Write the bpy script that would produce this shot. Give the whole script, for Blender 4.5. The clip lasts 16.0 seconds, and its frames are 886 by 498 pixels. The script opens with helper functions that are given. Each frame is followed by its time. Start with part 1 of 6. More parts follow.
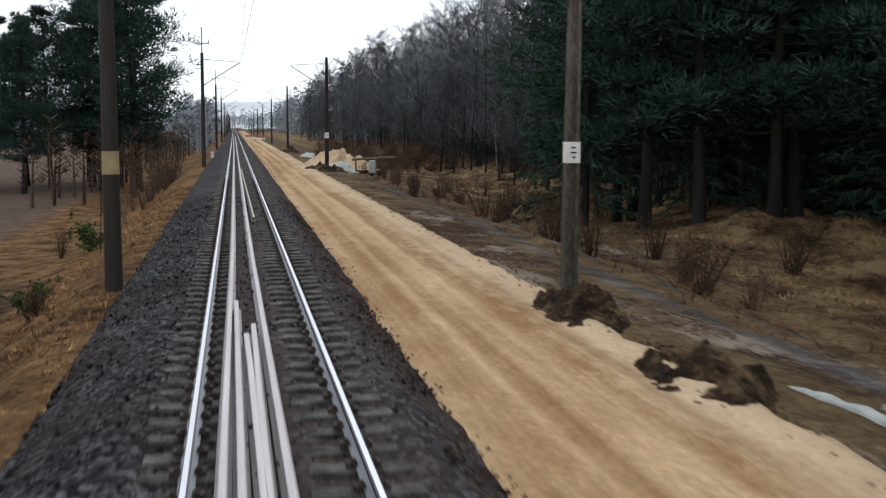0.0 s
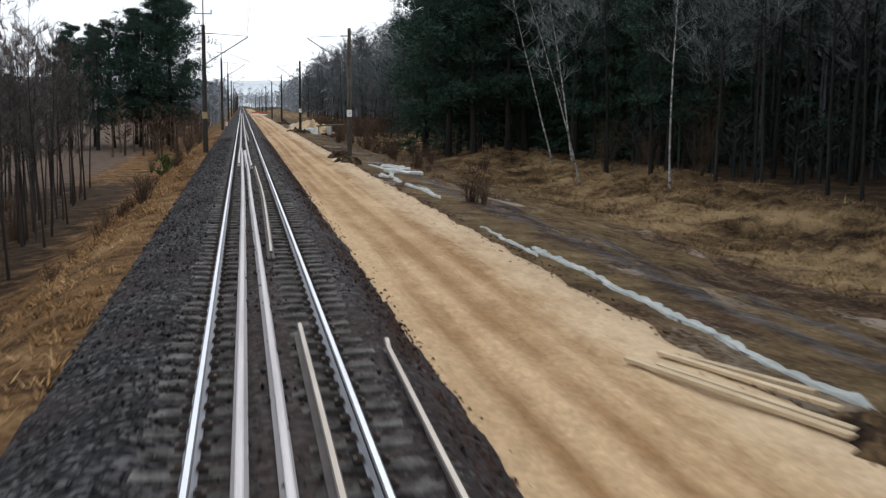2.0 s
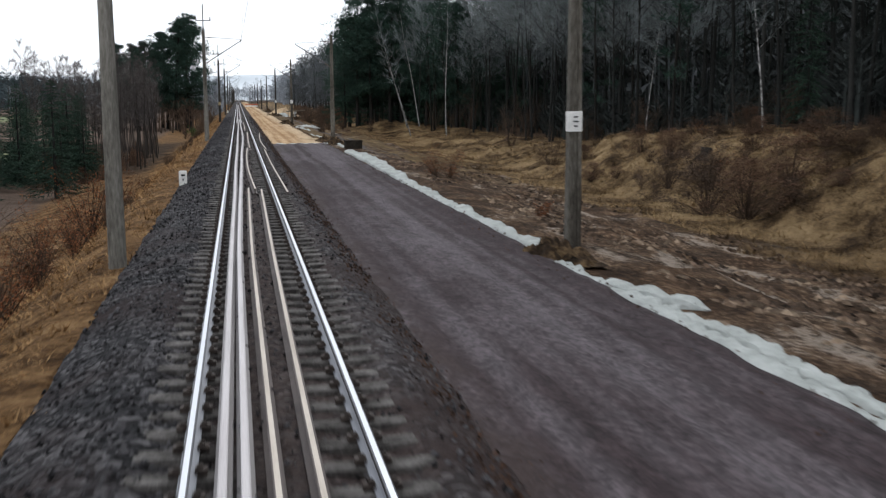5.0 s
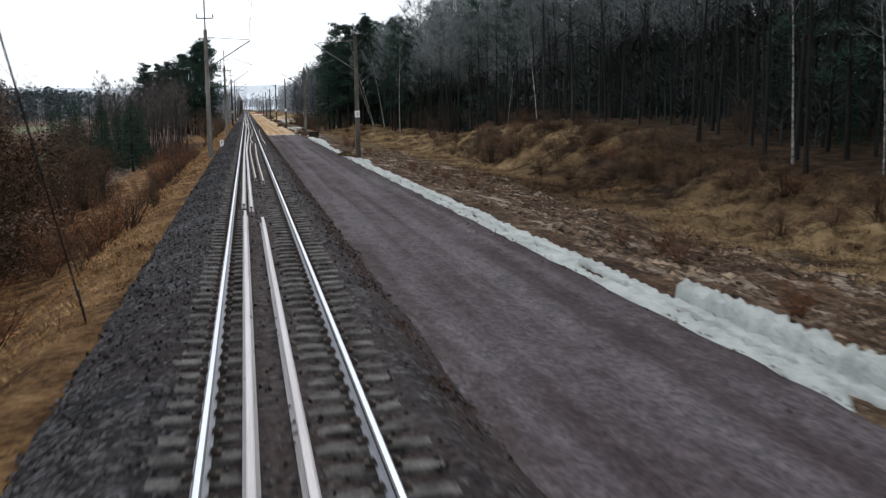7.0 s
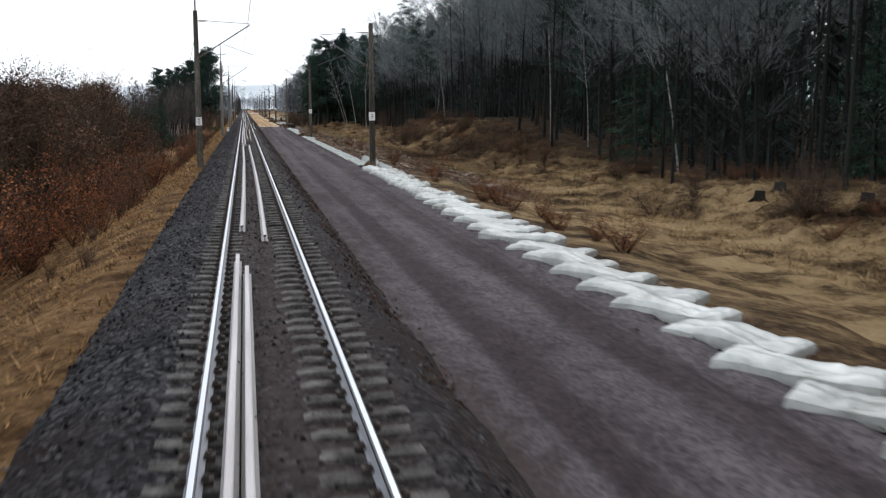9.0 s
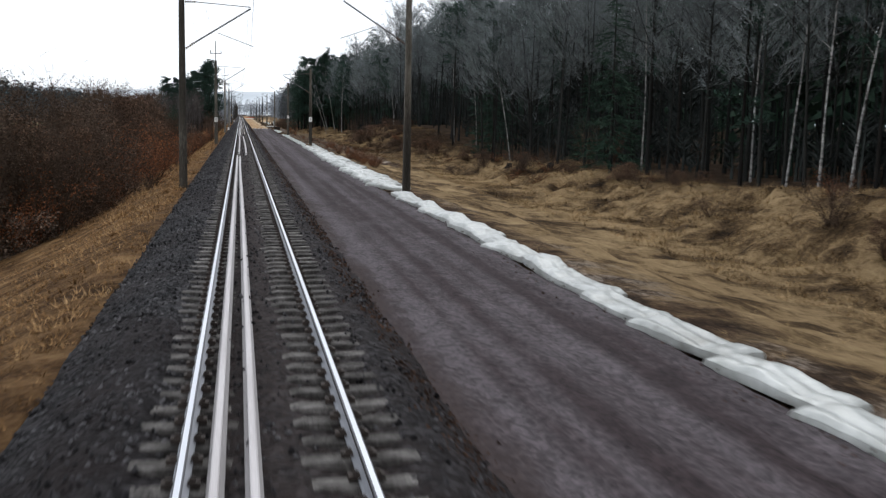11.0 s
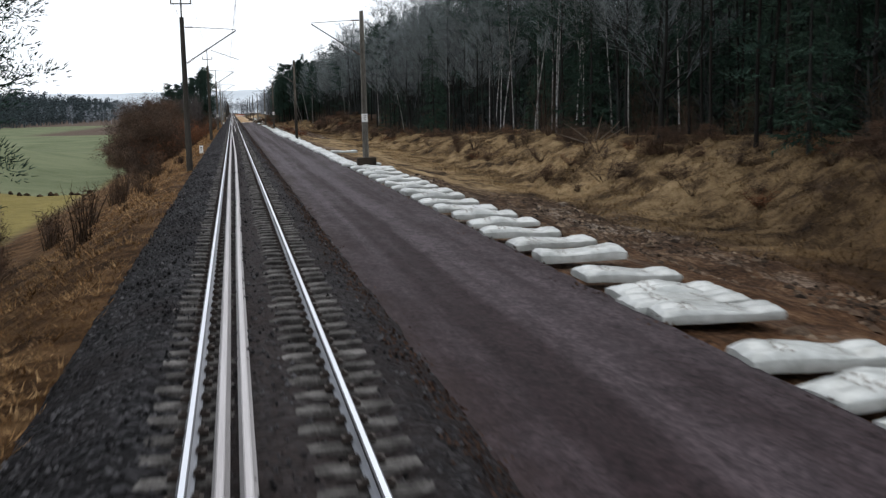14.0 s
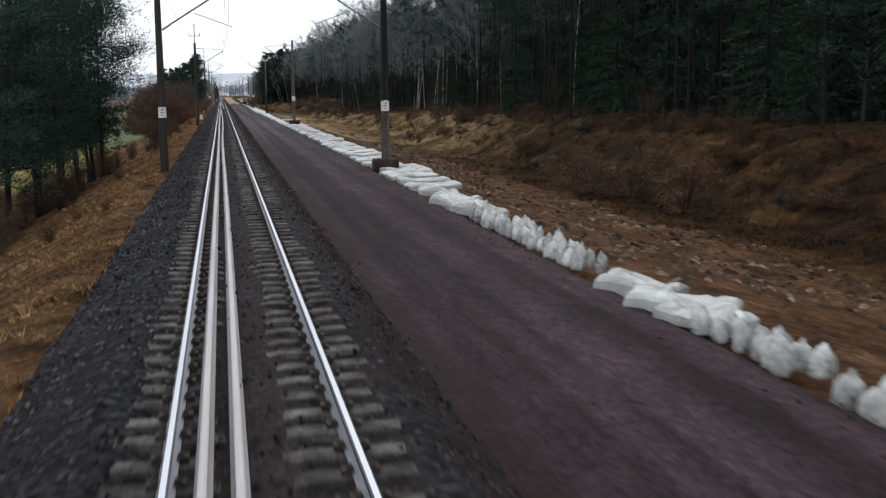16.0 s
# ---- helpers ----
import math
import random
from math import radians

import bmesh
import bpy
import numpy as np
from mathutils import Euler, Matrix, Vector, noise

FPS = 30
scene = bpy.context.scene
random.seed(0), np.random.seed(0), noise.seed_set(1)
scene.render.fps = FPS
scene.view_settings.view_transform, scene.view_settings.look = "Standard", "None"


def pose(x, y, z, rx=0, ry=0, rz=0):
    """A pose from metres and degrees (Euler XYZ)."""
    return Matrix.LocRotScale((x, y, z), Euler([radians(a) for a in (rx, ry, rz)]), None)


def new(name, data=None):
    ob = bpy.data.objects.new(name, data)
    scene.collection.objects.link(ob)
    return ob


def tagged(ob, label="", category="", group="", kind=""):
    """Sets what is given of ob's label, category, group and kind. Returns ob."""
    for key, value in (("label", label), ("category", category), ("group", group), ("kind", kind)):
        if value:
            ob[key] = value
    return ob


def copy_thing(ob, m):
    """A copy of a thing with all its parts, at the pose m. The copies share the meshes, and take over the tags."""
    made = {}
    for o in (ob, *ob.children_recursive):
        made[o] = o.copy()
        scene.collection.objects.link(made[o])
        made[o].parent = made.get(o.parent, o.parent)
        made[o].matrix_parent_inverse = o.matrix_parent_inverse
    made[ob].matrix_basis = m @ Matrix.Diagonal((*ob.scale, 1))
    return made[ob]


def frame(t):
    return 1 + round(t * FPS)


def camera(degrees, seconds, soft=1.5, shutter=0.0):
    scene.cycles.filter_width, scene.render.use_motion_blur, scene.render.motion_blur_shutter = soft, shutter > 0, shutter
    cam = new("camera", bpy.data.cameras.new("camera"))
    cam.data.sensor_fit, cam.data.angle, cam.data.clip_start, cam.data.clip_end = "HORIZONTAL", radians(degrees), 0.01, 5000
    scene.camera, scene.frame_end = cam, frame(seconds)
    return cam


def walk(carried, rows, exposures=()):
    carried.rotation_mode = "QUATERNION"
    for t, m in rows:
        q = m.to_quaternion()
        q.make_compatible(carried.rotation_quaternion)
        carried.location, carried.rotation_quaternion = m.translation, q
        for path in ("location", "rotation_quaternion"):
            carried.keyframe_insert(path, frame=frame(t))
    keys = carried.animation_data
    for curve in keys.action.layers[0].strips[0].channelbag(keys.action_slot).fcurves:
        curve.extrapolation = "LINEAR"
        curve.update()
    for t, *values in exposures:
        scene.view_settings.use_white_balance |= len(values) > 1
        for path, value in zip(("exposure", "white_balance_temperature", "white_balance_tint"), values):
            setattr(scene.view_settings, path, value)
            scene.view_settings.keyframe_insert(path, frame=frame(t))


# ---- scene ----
# ---------------------------------------------------------------- camera
cam = camera(45.57, 16.0, soft=1.3, shutter=0.16)
PATH = [
    (0, pose(-0.323, 0.000, 2.802, 83.411, -0.411, -11.145)),
    (0.5, pose(-0.299, -13.139, 2.814, 82.593, -0.178, -11.148)),
    (1, pose(-0.262, -26.279, 2.846, 82.205, -0.149, -10.809)),
    (1.5, pose(-0.258, -39.383, 2.831, 82.139, -0.070, -10.720)),
    (2, pose(-0.285, -52.433, 2.846, 82.267, -0.562, -10.717)),
    (2.5, pose(-0.261, -65.408, 2.861, 82.170, -0.590, -10.523)),
    (3, pose(-0.285, -78.464, 2.816, 82.186, -0.739, -10.292)),
    (3.5, pose(-0.245, -91.488, 2.865, 82.114, -0.131, -9.909)),
    (4, pose(-0.239, -104.345, 2.863, 82.139, -0.401, -9.781)),
    (4.5, pose(-0.260, -117.058, 2.858, 82.049, 0.257, -10.364)),
    (5, pose(-0.262, -129.649, 2.852, 81.781, 0.288, -10.911)),
    (5.2, pose(-0.250, -134.798, 2.837, 81.641, 0.550, -11.071)),
    (7.3, pose(-0.272, -189.843, 2.846, 82.235, 0.814, -10.405)),
    (7.5, pose(-0.273, -195.097, 2.839, 82.034, 0.546, -10.319)),
    (8, pose(-0.269, -208.288, 2.848, 81.823, 0.068, -10.254)),
    (8.5, pose(-0.252, -221.456, 2.851, 81.973, 0.110, -10.248)),
    (9, pose(-0.272, -234.600, 2.840, 82.267, 0.273, -10.610)),
    (9.2, pose(-0.281, -239.840, 2.835, 82.321, 0.370, -10.779)),
    (11.3, pose(-0.268, -294.660, 2.837, 82.871, -1.228, -10.786)),
    (11.5, pose(-0.312, -299.865, 2.810, 82.837, -0.878, -10.975)),
    (12, pose(-0.277, -312.940, 2.835, 82.739, 0.520, -11.008)),
    (12.5, pose(-0.303, -326.084, 2.790, 82.979, 0.813, -11.228)),
    (13, pose(-0.273, -339.432, 2.826, 82.718, 1.603, -11.198)),
    (13.5, pose(-0.246, -352.849, 2.817, 82.586, 1.786, -11.170)),
    (14, pose(-0.237, -366.297, 2.836, 82.280, 1.333, -11.232)),
    (14.5, pose(-0.254, -379.783, 2.857, 82.067, 0.370, -11.461)),
    (15, pose(-0.232, -393.278, 2.812, 81.650, 1.000, -12.103)),
    (15.5, pose(-0.237, -406.777, 2.845, 81.602, 0.831, -12.242)),
    (16, pose(-0.230, -420.271, 2.838, 81.525, 0.433, -11.767)),
]
walk(cam, PATH, exposures=[(0, 0.0), (3, 0.1), (5, 0.12), (9, 0.12), (12, 0.0), (14, 0.0), (15, -0.12), (16, -0.12)])

# ---------------------------------------------------------------- light
world = bpy.data.worlds.new("overcast_sky")
scene.world = world
world.use_nodes = True
wn, wl = world.node_tree.nodes, world.node_tree.links
sky = wn.new("ShaderNodeTexSky")
sky.sky_type, sky.sun_disc = "NISHITA", False
sky.sun_elevation, sky.sun_rotation = radians(40), radians(200)
sky.air_density, sky.dust_density, sky.ozone_density = 1.0, 1.0, 1.0
grey = wn.new("ShaderNodeHueSaturation")          # cloud cover takes the blue out of the sky
grey.inputs["Saturation"].default_value = 0.35
wl.new(sky.outputs["Color"], grey.inputs["Color"])
cloud = wn.new("ShaderNodeMix")
cloud.data_type = "RGBA"
cloud.inputs[0].default_value = 0.8
cloud.inputs[7].default_value = (7.3, 7.65, 8.25, 1)
wl.new(grey.outputs["Color"], cloud.inputs[6])
wl.new(cloud.outputs[2], wn["Background"].inputs["Color"])
wn["Background"].inputs["Strength"].default_value = 0.16
sun = new("sun", bpy.data.lights.new("sun", "SUN"))
sun.data.energy, sun.data.angle, sun.data.color = 0.5, radians(30), (1.0, 0.97, 0.92)
sun.matrix_world = pose(0, 0, 60, 42, 0, 160)


# ---------------------------------------------------------------- materials
def nodes_of(m):
    m.use_nodes = True
    return m.node_tree.nodes, m.node_tree.links


def noise_node(n, l, vec, scale, detail=6, rough=0.6, stretch=None):
    if stretch:
        mp = n.new("ShaderNodeMapping")
        mp.inputs["Scale"].default_value = stretch
        l.new(vec, mp.inputs["Vector"])
        vec = mp.outputs["Vector"]
    t = n.new("ShaderNodeTexNoise")
    t.inputs["Scale"].default_value, t.inputs["Detail"].default_value, t.inputs["Roughness"].default_value = scale, detail, rough
    l.new(vec, t.inputs["Vector"])
    return t.outputs["Fac"]


def ramp(n, l, fac, stops):
    r = n.new("ShaderNodeValToRGB")
    e = r.color_ramp.elements
    for i, (p, c) in enumerate(stops):
        el = e[i] if i < 2 else e.new(p)
        el.position, el.color = p, (*c, 1)
    l.new(fac, r.inputs["Fac"])
    return r.outputs["Color"]


def mixc(n, l, fac, a, b, mode="MIX"):
    m = n.new("ShaderNodeMix")
    m.data_type, m.blend_type = "RGBA", mode
    for sock, v in ((m.inputs[0], fac), (m.inputs[6], a), (m.inputs[7], b)):
        if isinstance(v, (int, float)):
            sock.default_value = v
        elif isinstance(v, tuple):
            sock.default_value = (*v, 1)
        else:
            l.new(v, sock)
    return m.outputs[2]


def math_node(n, l, op, a, b=0.0, c=None):
    m = n.new("ShaderNodeMath")
    m.operation = op
    for i, v in enumerate((a, b) if c is None else (a, b, c)):
        if isinstance(v, (int, float)):
            m.inputs[i].default_value = v
        else:
            l.new(v, m.inputs[i])
    return m.outputs[0]


def band(n, l, v, lo, hi, soft):
    """1 where lo < v < hi, with soft edges."""
    out = []
    for edge, sgn in ((lo, 1), (hi, -1)):
        mr = n.new("ShaderNodeMapRange")
        mr.inputs[1].default_value, mr.inputs[2].default_value = edge - soft * sgn, edge + soft * sgn
        l.new(v, mr.inputs[0])
        out.append(mr.outputs[0])
    return math_node(n, l, "MULTIPLY", out[0], out[1])


def mat(name, stops, scale=2.0, fine=30.0, rough=0.9, metal=0.0, bump=0.3, dist=0.02, stretch=None, rand=0.0, island=0.0, space="Object", spec=0.3):
    m = bpy.data.materials.new(name)
    n, l = nodes_of(m)
    b = n["Principled BSDF"]
    if space == "World":
        vec = n.new("ShaderNodeNewGeometry").outputs["Position"]
    else:
        vec = n.new("ShaderNodeTexCoord").outputs["Object"]
    big, small = noise_node(n, l, vec, scale, 4, 0.55, stretch), noise_node(n, l, vec, fine, 5, 0.65, stretch)
    fac = math_node(n, l, "ADD", math_node(n, l, "MULTIPLY", big, 0.6), math_node(n, l, "MULTIPLY", small, 0.4))
    col = ramp(n, l, fac, stops)
    for src, amount in (("ob", rand), ("island", island)):
        if amount:
            r = n.new("ShaderNodeObjectInfo").outputs["Random"] if src == "ob" else n.new("ShaderNodeNewGeometry").outputs["Random Per Island"]
            k = math_node(n, l, "MULTIPLY_ADD", r, 2 * amount, 1 - amount)
            hsv = n.new("ShaderNodeHueSaturation")
            l.new(k, hsv.inputs["Value"])
            l.new(col, hsv.inputs["Color"])
            col = hsv.outputs["Color"]
    l.new(col, b.inputs["Base Color"])
    b.inputs["Roughness"].default_value, b.inputs["Metallic"].default_value = rough, metal
    b.inputs["Specular IOR Level"].default_value = spec
    if bump:
        bp = n.new("ShaderNodeBump")
        bp.inputs["Strength"].default_value, bp.inputs["Distance"].default_value = bump, dist
        l.new(small, bp.inputs["Height"])
        l.new(bp.outputs["Normal"], b.inputs["Normal"])
    return m


def stone_mat(name, stops, cell, bump=0.8, dist=0.04, rough=0.85, wash=None, far=None):
    """Loose stones: Voronoi cells, each with its own tone, and dark gaps by relief."""
    m = bpy.data.materials.new(name)
    n, l = nodes_of(m)
    b = n["Principled BSDF"]
    pos = n.new("ShaderNodeNewGeometry").outputs["Position"]
    v = n.new("ShaderNodeTexVoronoi")
    v.inputs["Scale"].default_value = cell
    l.new(pos, v.inputs["Vector"])
    sep = n.new("ShaderNodeSeparateColor")
    l.new(v.outputs["Color"], sep.inputs[0])
    big = noise_node(n, l, pos, 0.7, 5)
    fac = math_node(n, l, "ADD", math_node(n, l, "MULTIPLY", sep.outputs[0], 0.55), math_node(n, l, "MULTIPLY", big, 0.45))
    col = ramp(n, l, fac, stops)
    if wash:
        col = mixc(n, l, ramp(n, l, noise_node(n, l, pos, 0.35, 5), [(0.45, (0, 0, 0)), (0.68, (1, 1, 1))]), col, wash)
    sp = n.new("ShaderNodeSeparateXYZ")
    l.new(pos, sp.inputs[0])
    if wash:      # trodden earth between the ballast and the new bed
        edge = math_node(n, l, "MULTIPLY_ADD", noise_node(n, l, pos, 1.6, 5), 1.2, -0.6)
        col = mixc(n, l, band(n, l, math_node(n, l, "ADD", sp.outputs[0], edge), 1.55, 9, 0.25), col, mixc(n, l, 0.55, col, (0.048, 0.034, 0.031)))
    if wash:      # brake dust and rust between the rails
        col = mixc(n, l, math_node(n, l, "MULTIPLY", band(n, l, sp.outputs[0], -0.7, 1.25, 0.3), 0.55), col, mixc(n, l, sep.outputs[1], (0.028, 0.020, 0.018), (0.12, 0.09, 0.08)))
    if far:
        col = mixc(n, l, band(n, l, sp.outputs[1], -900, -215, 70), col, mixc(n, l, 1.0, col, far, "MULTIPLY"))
    l.new(col, b.inputs["Base Color"])
    b.inputs["Roughness"].default_value, b.inputs["Specular IOR Level"].default_value = 0.82, 0.09
    bp = n.new("ShaderNodeBump")
    bp.invert = True
    bp.inputs["Strength"].default_value, bp.inputs["Distance"].default_value = bump, dist
    l.new(v.outputs["Distance"], bp.inputs["Height"])
    l.new(bp.outputs["Normal"], b.inputs["Normal"])
    return m


def bed_mat(name, light, dark, far=None, grain=22.0, harsh=1.0, wheels=(), margin=None):
    """Graded, driven-over bed: long wheel bands, blotches and an even grain."""
    m = bpy.data.materials.new(name)
    n, l = nodes_of(m)
    b = n["Principled BSDF"]
    pos = n.new("ShaderNodeNewGeometry").outputs["Position"]
    bands = noise_node(n, l, pos, 1.0, 3, 0.6, (1.25, 0.012, 0.2))
    blot = noise_node(n, l, pos, 0.5, 6, 0.7, (1, 0.35, 1))
    vo = n.new("ShaderNodeTexVoronoi")
    vo.inputs["Scale"].default_value = grain * 1.1
    l.new(pos, vo.inputs["Vector"])
    vs_ = n.new("ShaderNodeSeparateColor")
    l.new(vo.outputs["Color"], vs_.inputs[0])
    fine = math_node(n, l, "ADD", math_node(n, l, "MULTIPLY", noise_node(n, l, pos, grain, 4, 0.8), 0.62), math_node(n, l, "MULTIPLY", vs_.outputs[0], 0.38))
    mid = noise_node(n, l, pos, 4.0, 5, 0.7, (1, 0.4, 1))
    k = math_node(n, l, "ADD", math_node(n, l, "MULTIPLY", bands, 0.6), math_node(n, l, "MULTIPLY", blot, 0.4))
    if wheels:      # damp, pressed wheel tracks that wander a little
        sw = n.new("ShaderNodeSeparateXYZ")
        l.new(pos, sw.inputs[0])
        sway = math_node(n, l, "MULTIPLY_ADD", noise_node(n, l, pos, 0.05, 2, 0.5, (0.1, 1, 0.1)), 0.8, -0.4)
        xx = math_node(n, l, "ADD", math_node(n, l, "ADD", sw.outputs[0], sway), math_node(n, l, "MULTIPLY_ADD", mid, 0.3, -0.15))
        for lo, hi in wheels:
            k = math_node(n, l, "SUBTRACT", k, math_node(n, l, "MULTIPLY", band(n, l, xx, lo, hi, 0.14), 0.085))
    c = mixc(n, l, ramp(n, l, k, [(0.41, (0, 0, 0)), (0.58, (1, 1, 1))]), dark, light)
    g = math_node(n, l, "ADD", math_node(n, l, "MULTIPLY", fine, 0.6), math_node(n, l, "MULTIPLY", mid, 0.4))
    c = mixc(n, l, 1.0, c, ramp(n, l, g, [(0.28, (1 - 0.65 * harsh,) * 3), (0.5, (1, 1, 1)), (0.72, (1 + 0.9 * harsh, 1 + 0.86 * harsh, 1 + 0.86 * harsh))]), "MULTIPLY")
    if margin:      # drier, paler sand along the outer edge
        sm = n.new("ShaderNodeSeparateXYZ")
        l.new(pos, sm.inputs[0])
        out = math_node(n, l, "ADD", sm.outputs[0], math_node(n, l, "MULTIPLY_ADD", math_node(n, l, "ADD", blot, mid), 2.2, -2.2))
        c = mixc(n, l, math_node(n, l, "MULTIPLY", band(n, l, out, 5.1, 30, 0.6), 0.5), c, mixc(n, l, g, mixc(n, l, 1.0, margin, (0.6, 0.58, 0.55), "MULTIPLY"), margin))
    if far:
        sep = n.new("ShaderNodeSeparateXYZ")
        l.new(pos, sep.inputs[0])
        rim = math_node(n, l, "ADD", sep.outputs[0], math_node(n, l, "MULTIPLY_ADD", math_node(n, l, "ADD", mid, blot), 1.5, -1.5))
        c = mixc(n, l, band(n, l, rim, 0, 2.35, 0.3), c, mixc(n, l, fine, (0.012, 0.008, 0.008), (0.075, 0.055, 0.052)))
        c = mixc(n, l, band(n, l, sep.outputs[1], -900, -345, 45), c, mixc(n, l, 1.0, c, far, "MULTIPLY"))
    l.new(c, b.inputs["Base Color"])
    b.inputs["Roughness"].default_value, b.inputs["Specular IOR Level"].default_value = 0.85, 0.10
    bp = n.new("ShaderNodeBump")
    bp.inputs["Strength"].default_value, bp.inputs["Distance"].default_value = 0.7, 0.03
    l.new(g, bp.inputs["Height"])
    l.new(bp.outputs["Normal"], b.inputs["Normal"])
    return m


def straw_colour(n, l, pos, f, lift=1.0):
    """Matted winter grass: pale straw on the open face, brown and black in patches."""
    sep = n.new("ShaderNodeSeparateXYZ")
    l.new(pos, sep.inputs[0])
    patch = math_node(n, l, "ADD", math_node(n, l, "MULTIPLY", noise_node(n, l, pos, 0.24, 7, 0.68), 0.5), math_node(n, l, "MULTIPLY", f, 0.5))
    pale = ramp(n, l, patch, [(0.40, (0.014 * lift, 0.009 * lift, 0.006 * lift)), (0.465, (0.095 * lift, 0.061 * lift, 0.031 * lift)), (0.53, (0.275 * lift, 0.19 * lift, 0.10 * lift)), (0.66, (0.45 * lift, 0.33 * lift, 0.185 * lift))])
    dull = ramp(n, l, patch, [(0.38, (0.007 * lift, 0.005 * lift, 0.004 * lift)), (0.48, (0.030 * lift, 0.018 * lift, 0.010 * lift)), (0.57, (0.09 * lift, 0.054 * lift, 0.026 * lift)), (0.68, (0.24 * lift, 0.16 * lift, 0.08 * lift))])
    dull = mixc(n, l, band(n, l, sep.outputs[1], -900, -345, 20), dull, mixc(n, l, 1.0, dull, (0.95, 0.86, 0.78), "MULTIPLY"))
    open_face = math_node(n, l, "MAXIMUM", band(n, l, sep.outputs[1], -318, -135, 18), math_node(n, l, "MULTIPLY", band(n, l, sep.outputs[1], -98, 900, 12), 0.75))
    return mixc(n, l, open_face, dull, pale)


def tuft_mat(name, lift, left):
    m = bpy.data.materials.new(name)
    n, l = nodes_of(m)
    b = n["Principled BSDF"]
    pos = n.new("ShaderNodeNewGeometry").outputs["Position"]
    f = math_node(n, l, "ADD", math_node(n, l, "MULTIPLY", noise_node(n, l, pos, 0.6, 6, 0.65), 0.6), math_node(n, l, "MULTIPLY", noise_node(n, l, pos, 6.0, 4, 0.7), 0.4))
    if left:
        c = ramp(n, l, f, [(0.36, (0.03, 0.017, 0.008)), (0.45, (0.12, 0.063, 0.025)), (0.53, (0.27, 0.16, 0.075)), (0.66, (0.44, 0.295, 0.155))])
    else:
        c = straw_colour(n, l, pos, f, lift)
    k = math_node(n, l, "MULTIPLY_ADD", n.new("ShaderNodeNewGeometry").outputs["Random Per Island"], 0.8, 0.65)
    h = n.new("ShaderNodeHueSaturation")
    l.new(k, h.inputs["Value"])
    l.new(c, h.inputs["Color"])
    l.new(h.outputs["Color"], b.inputs["Base Color"])
    b.inputs["Roughness"].default_value, b.inputs["Specular IOR Level"].default_value = 1.0, 0.05
    return m


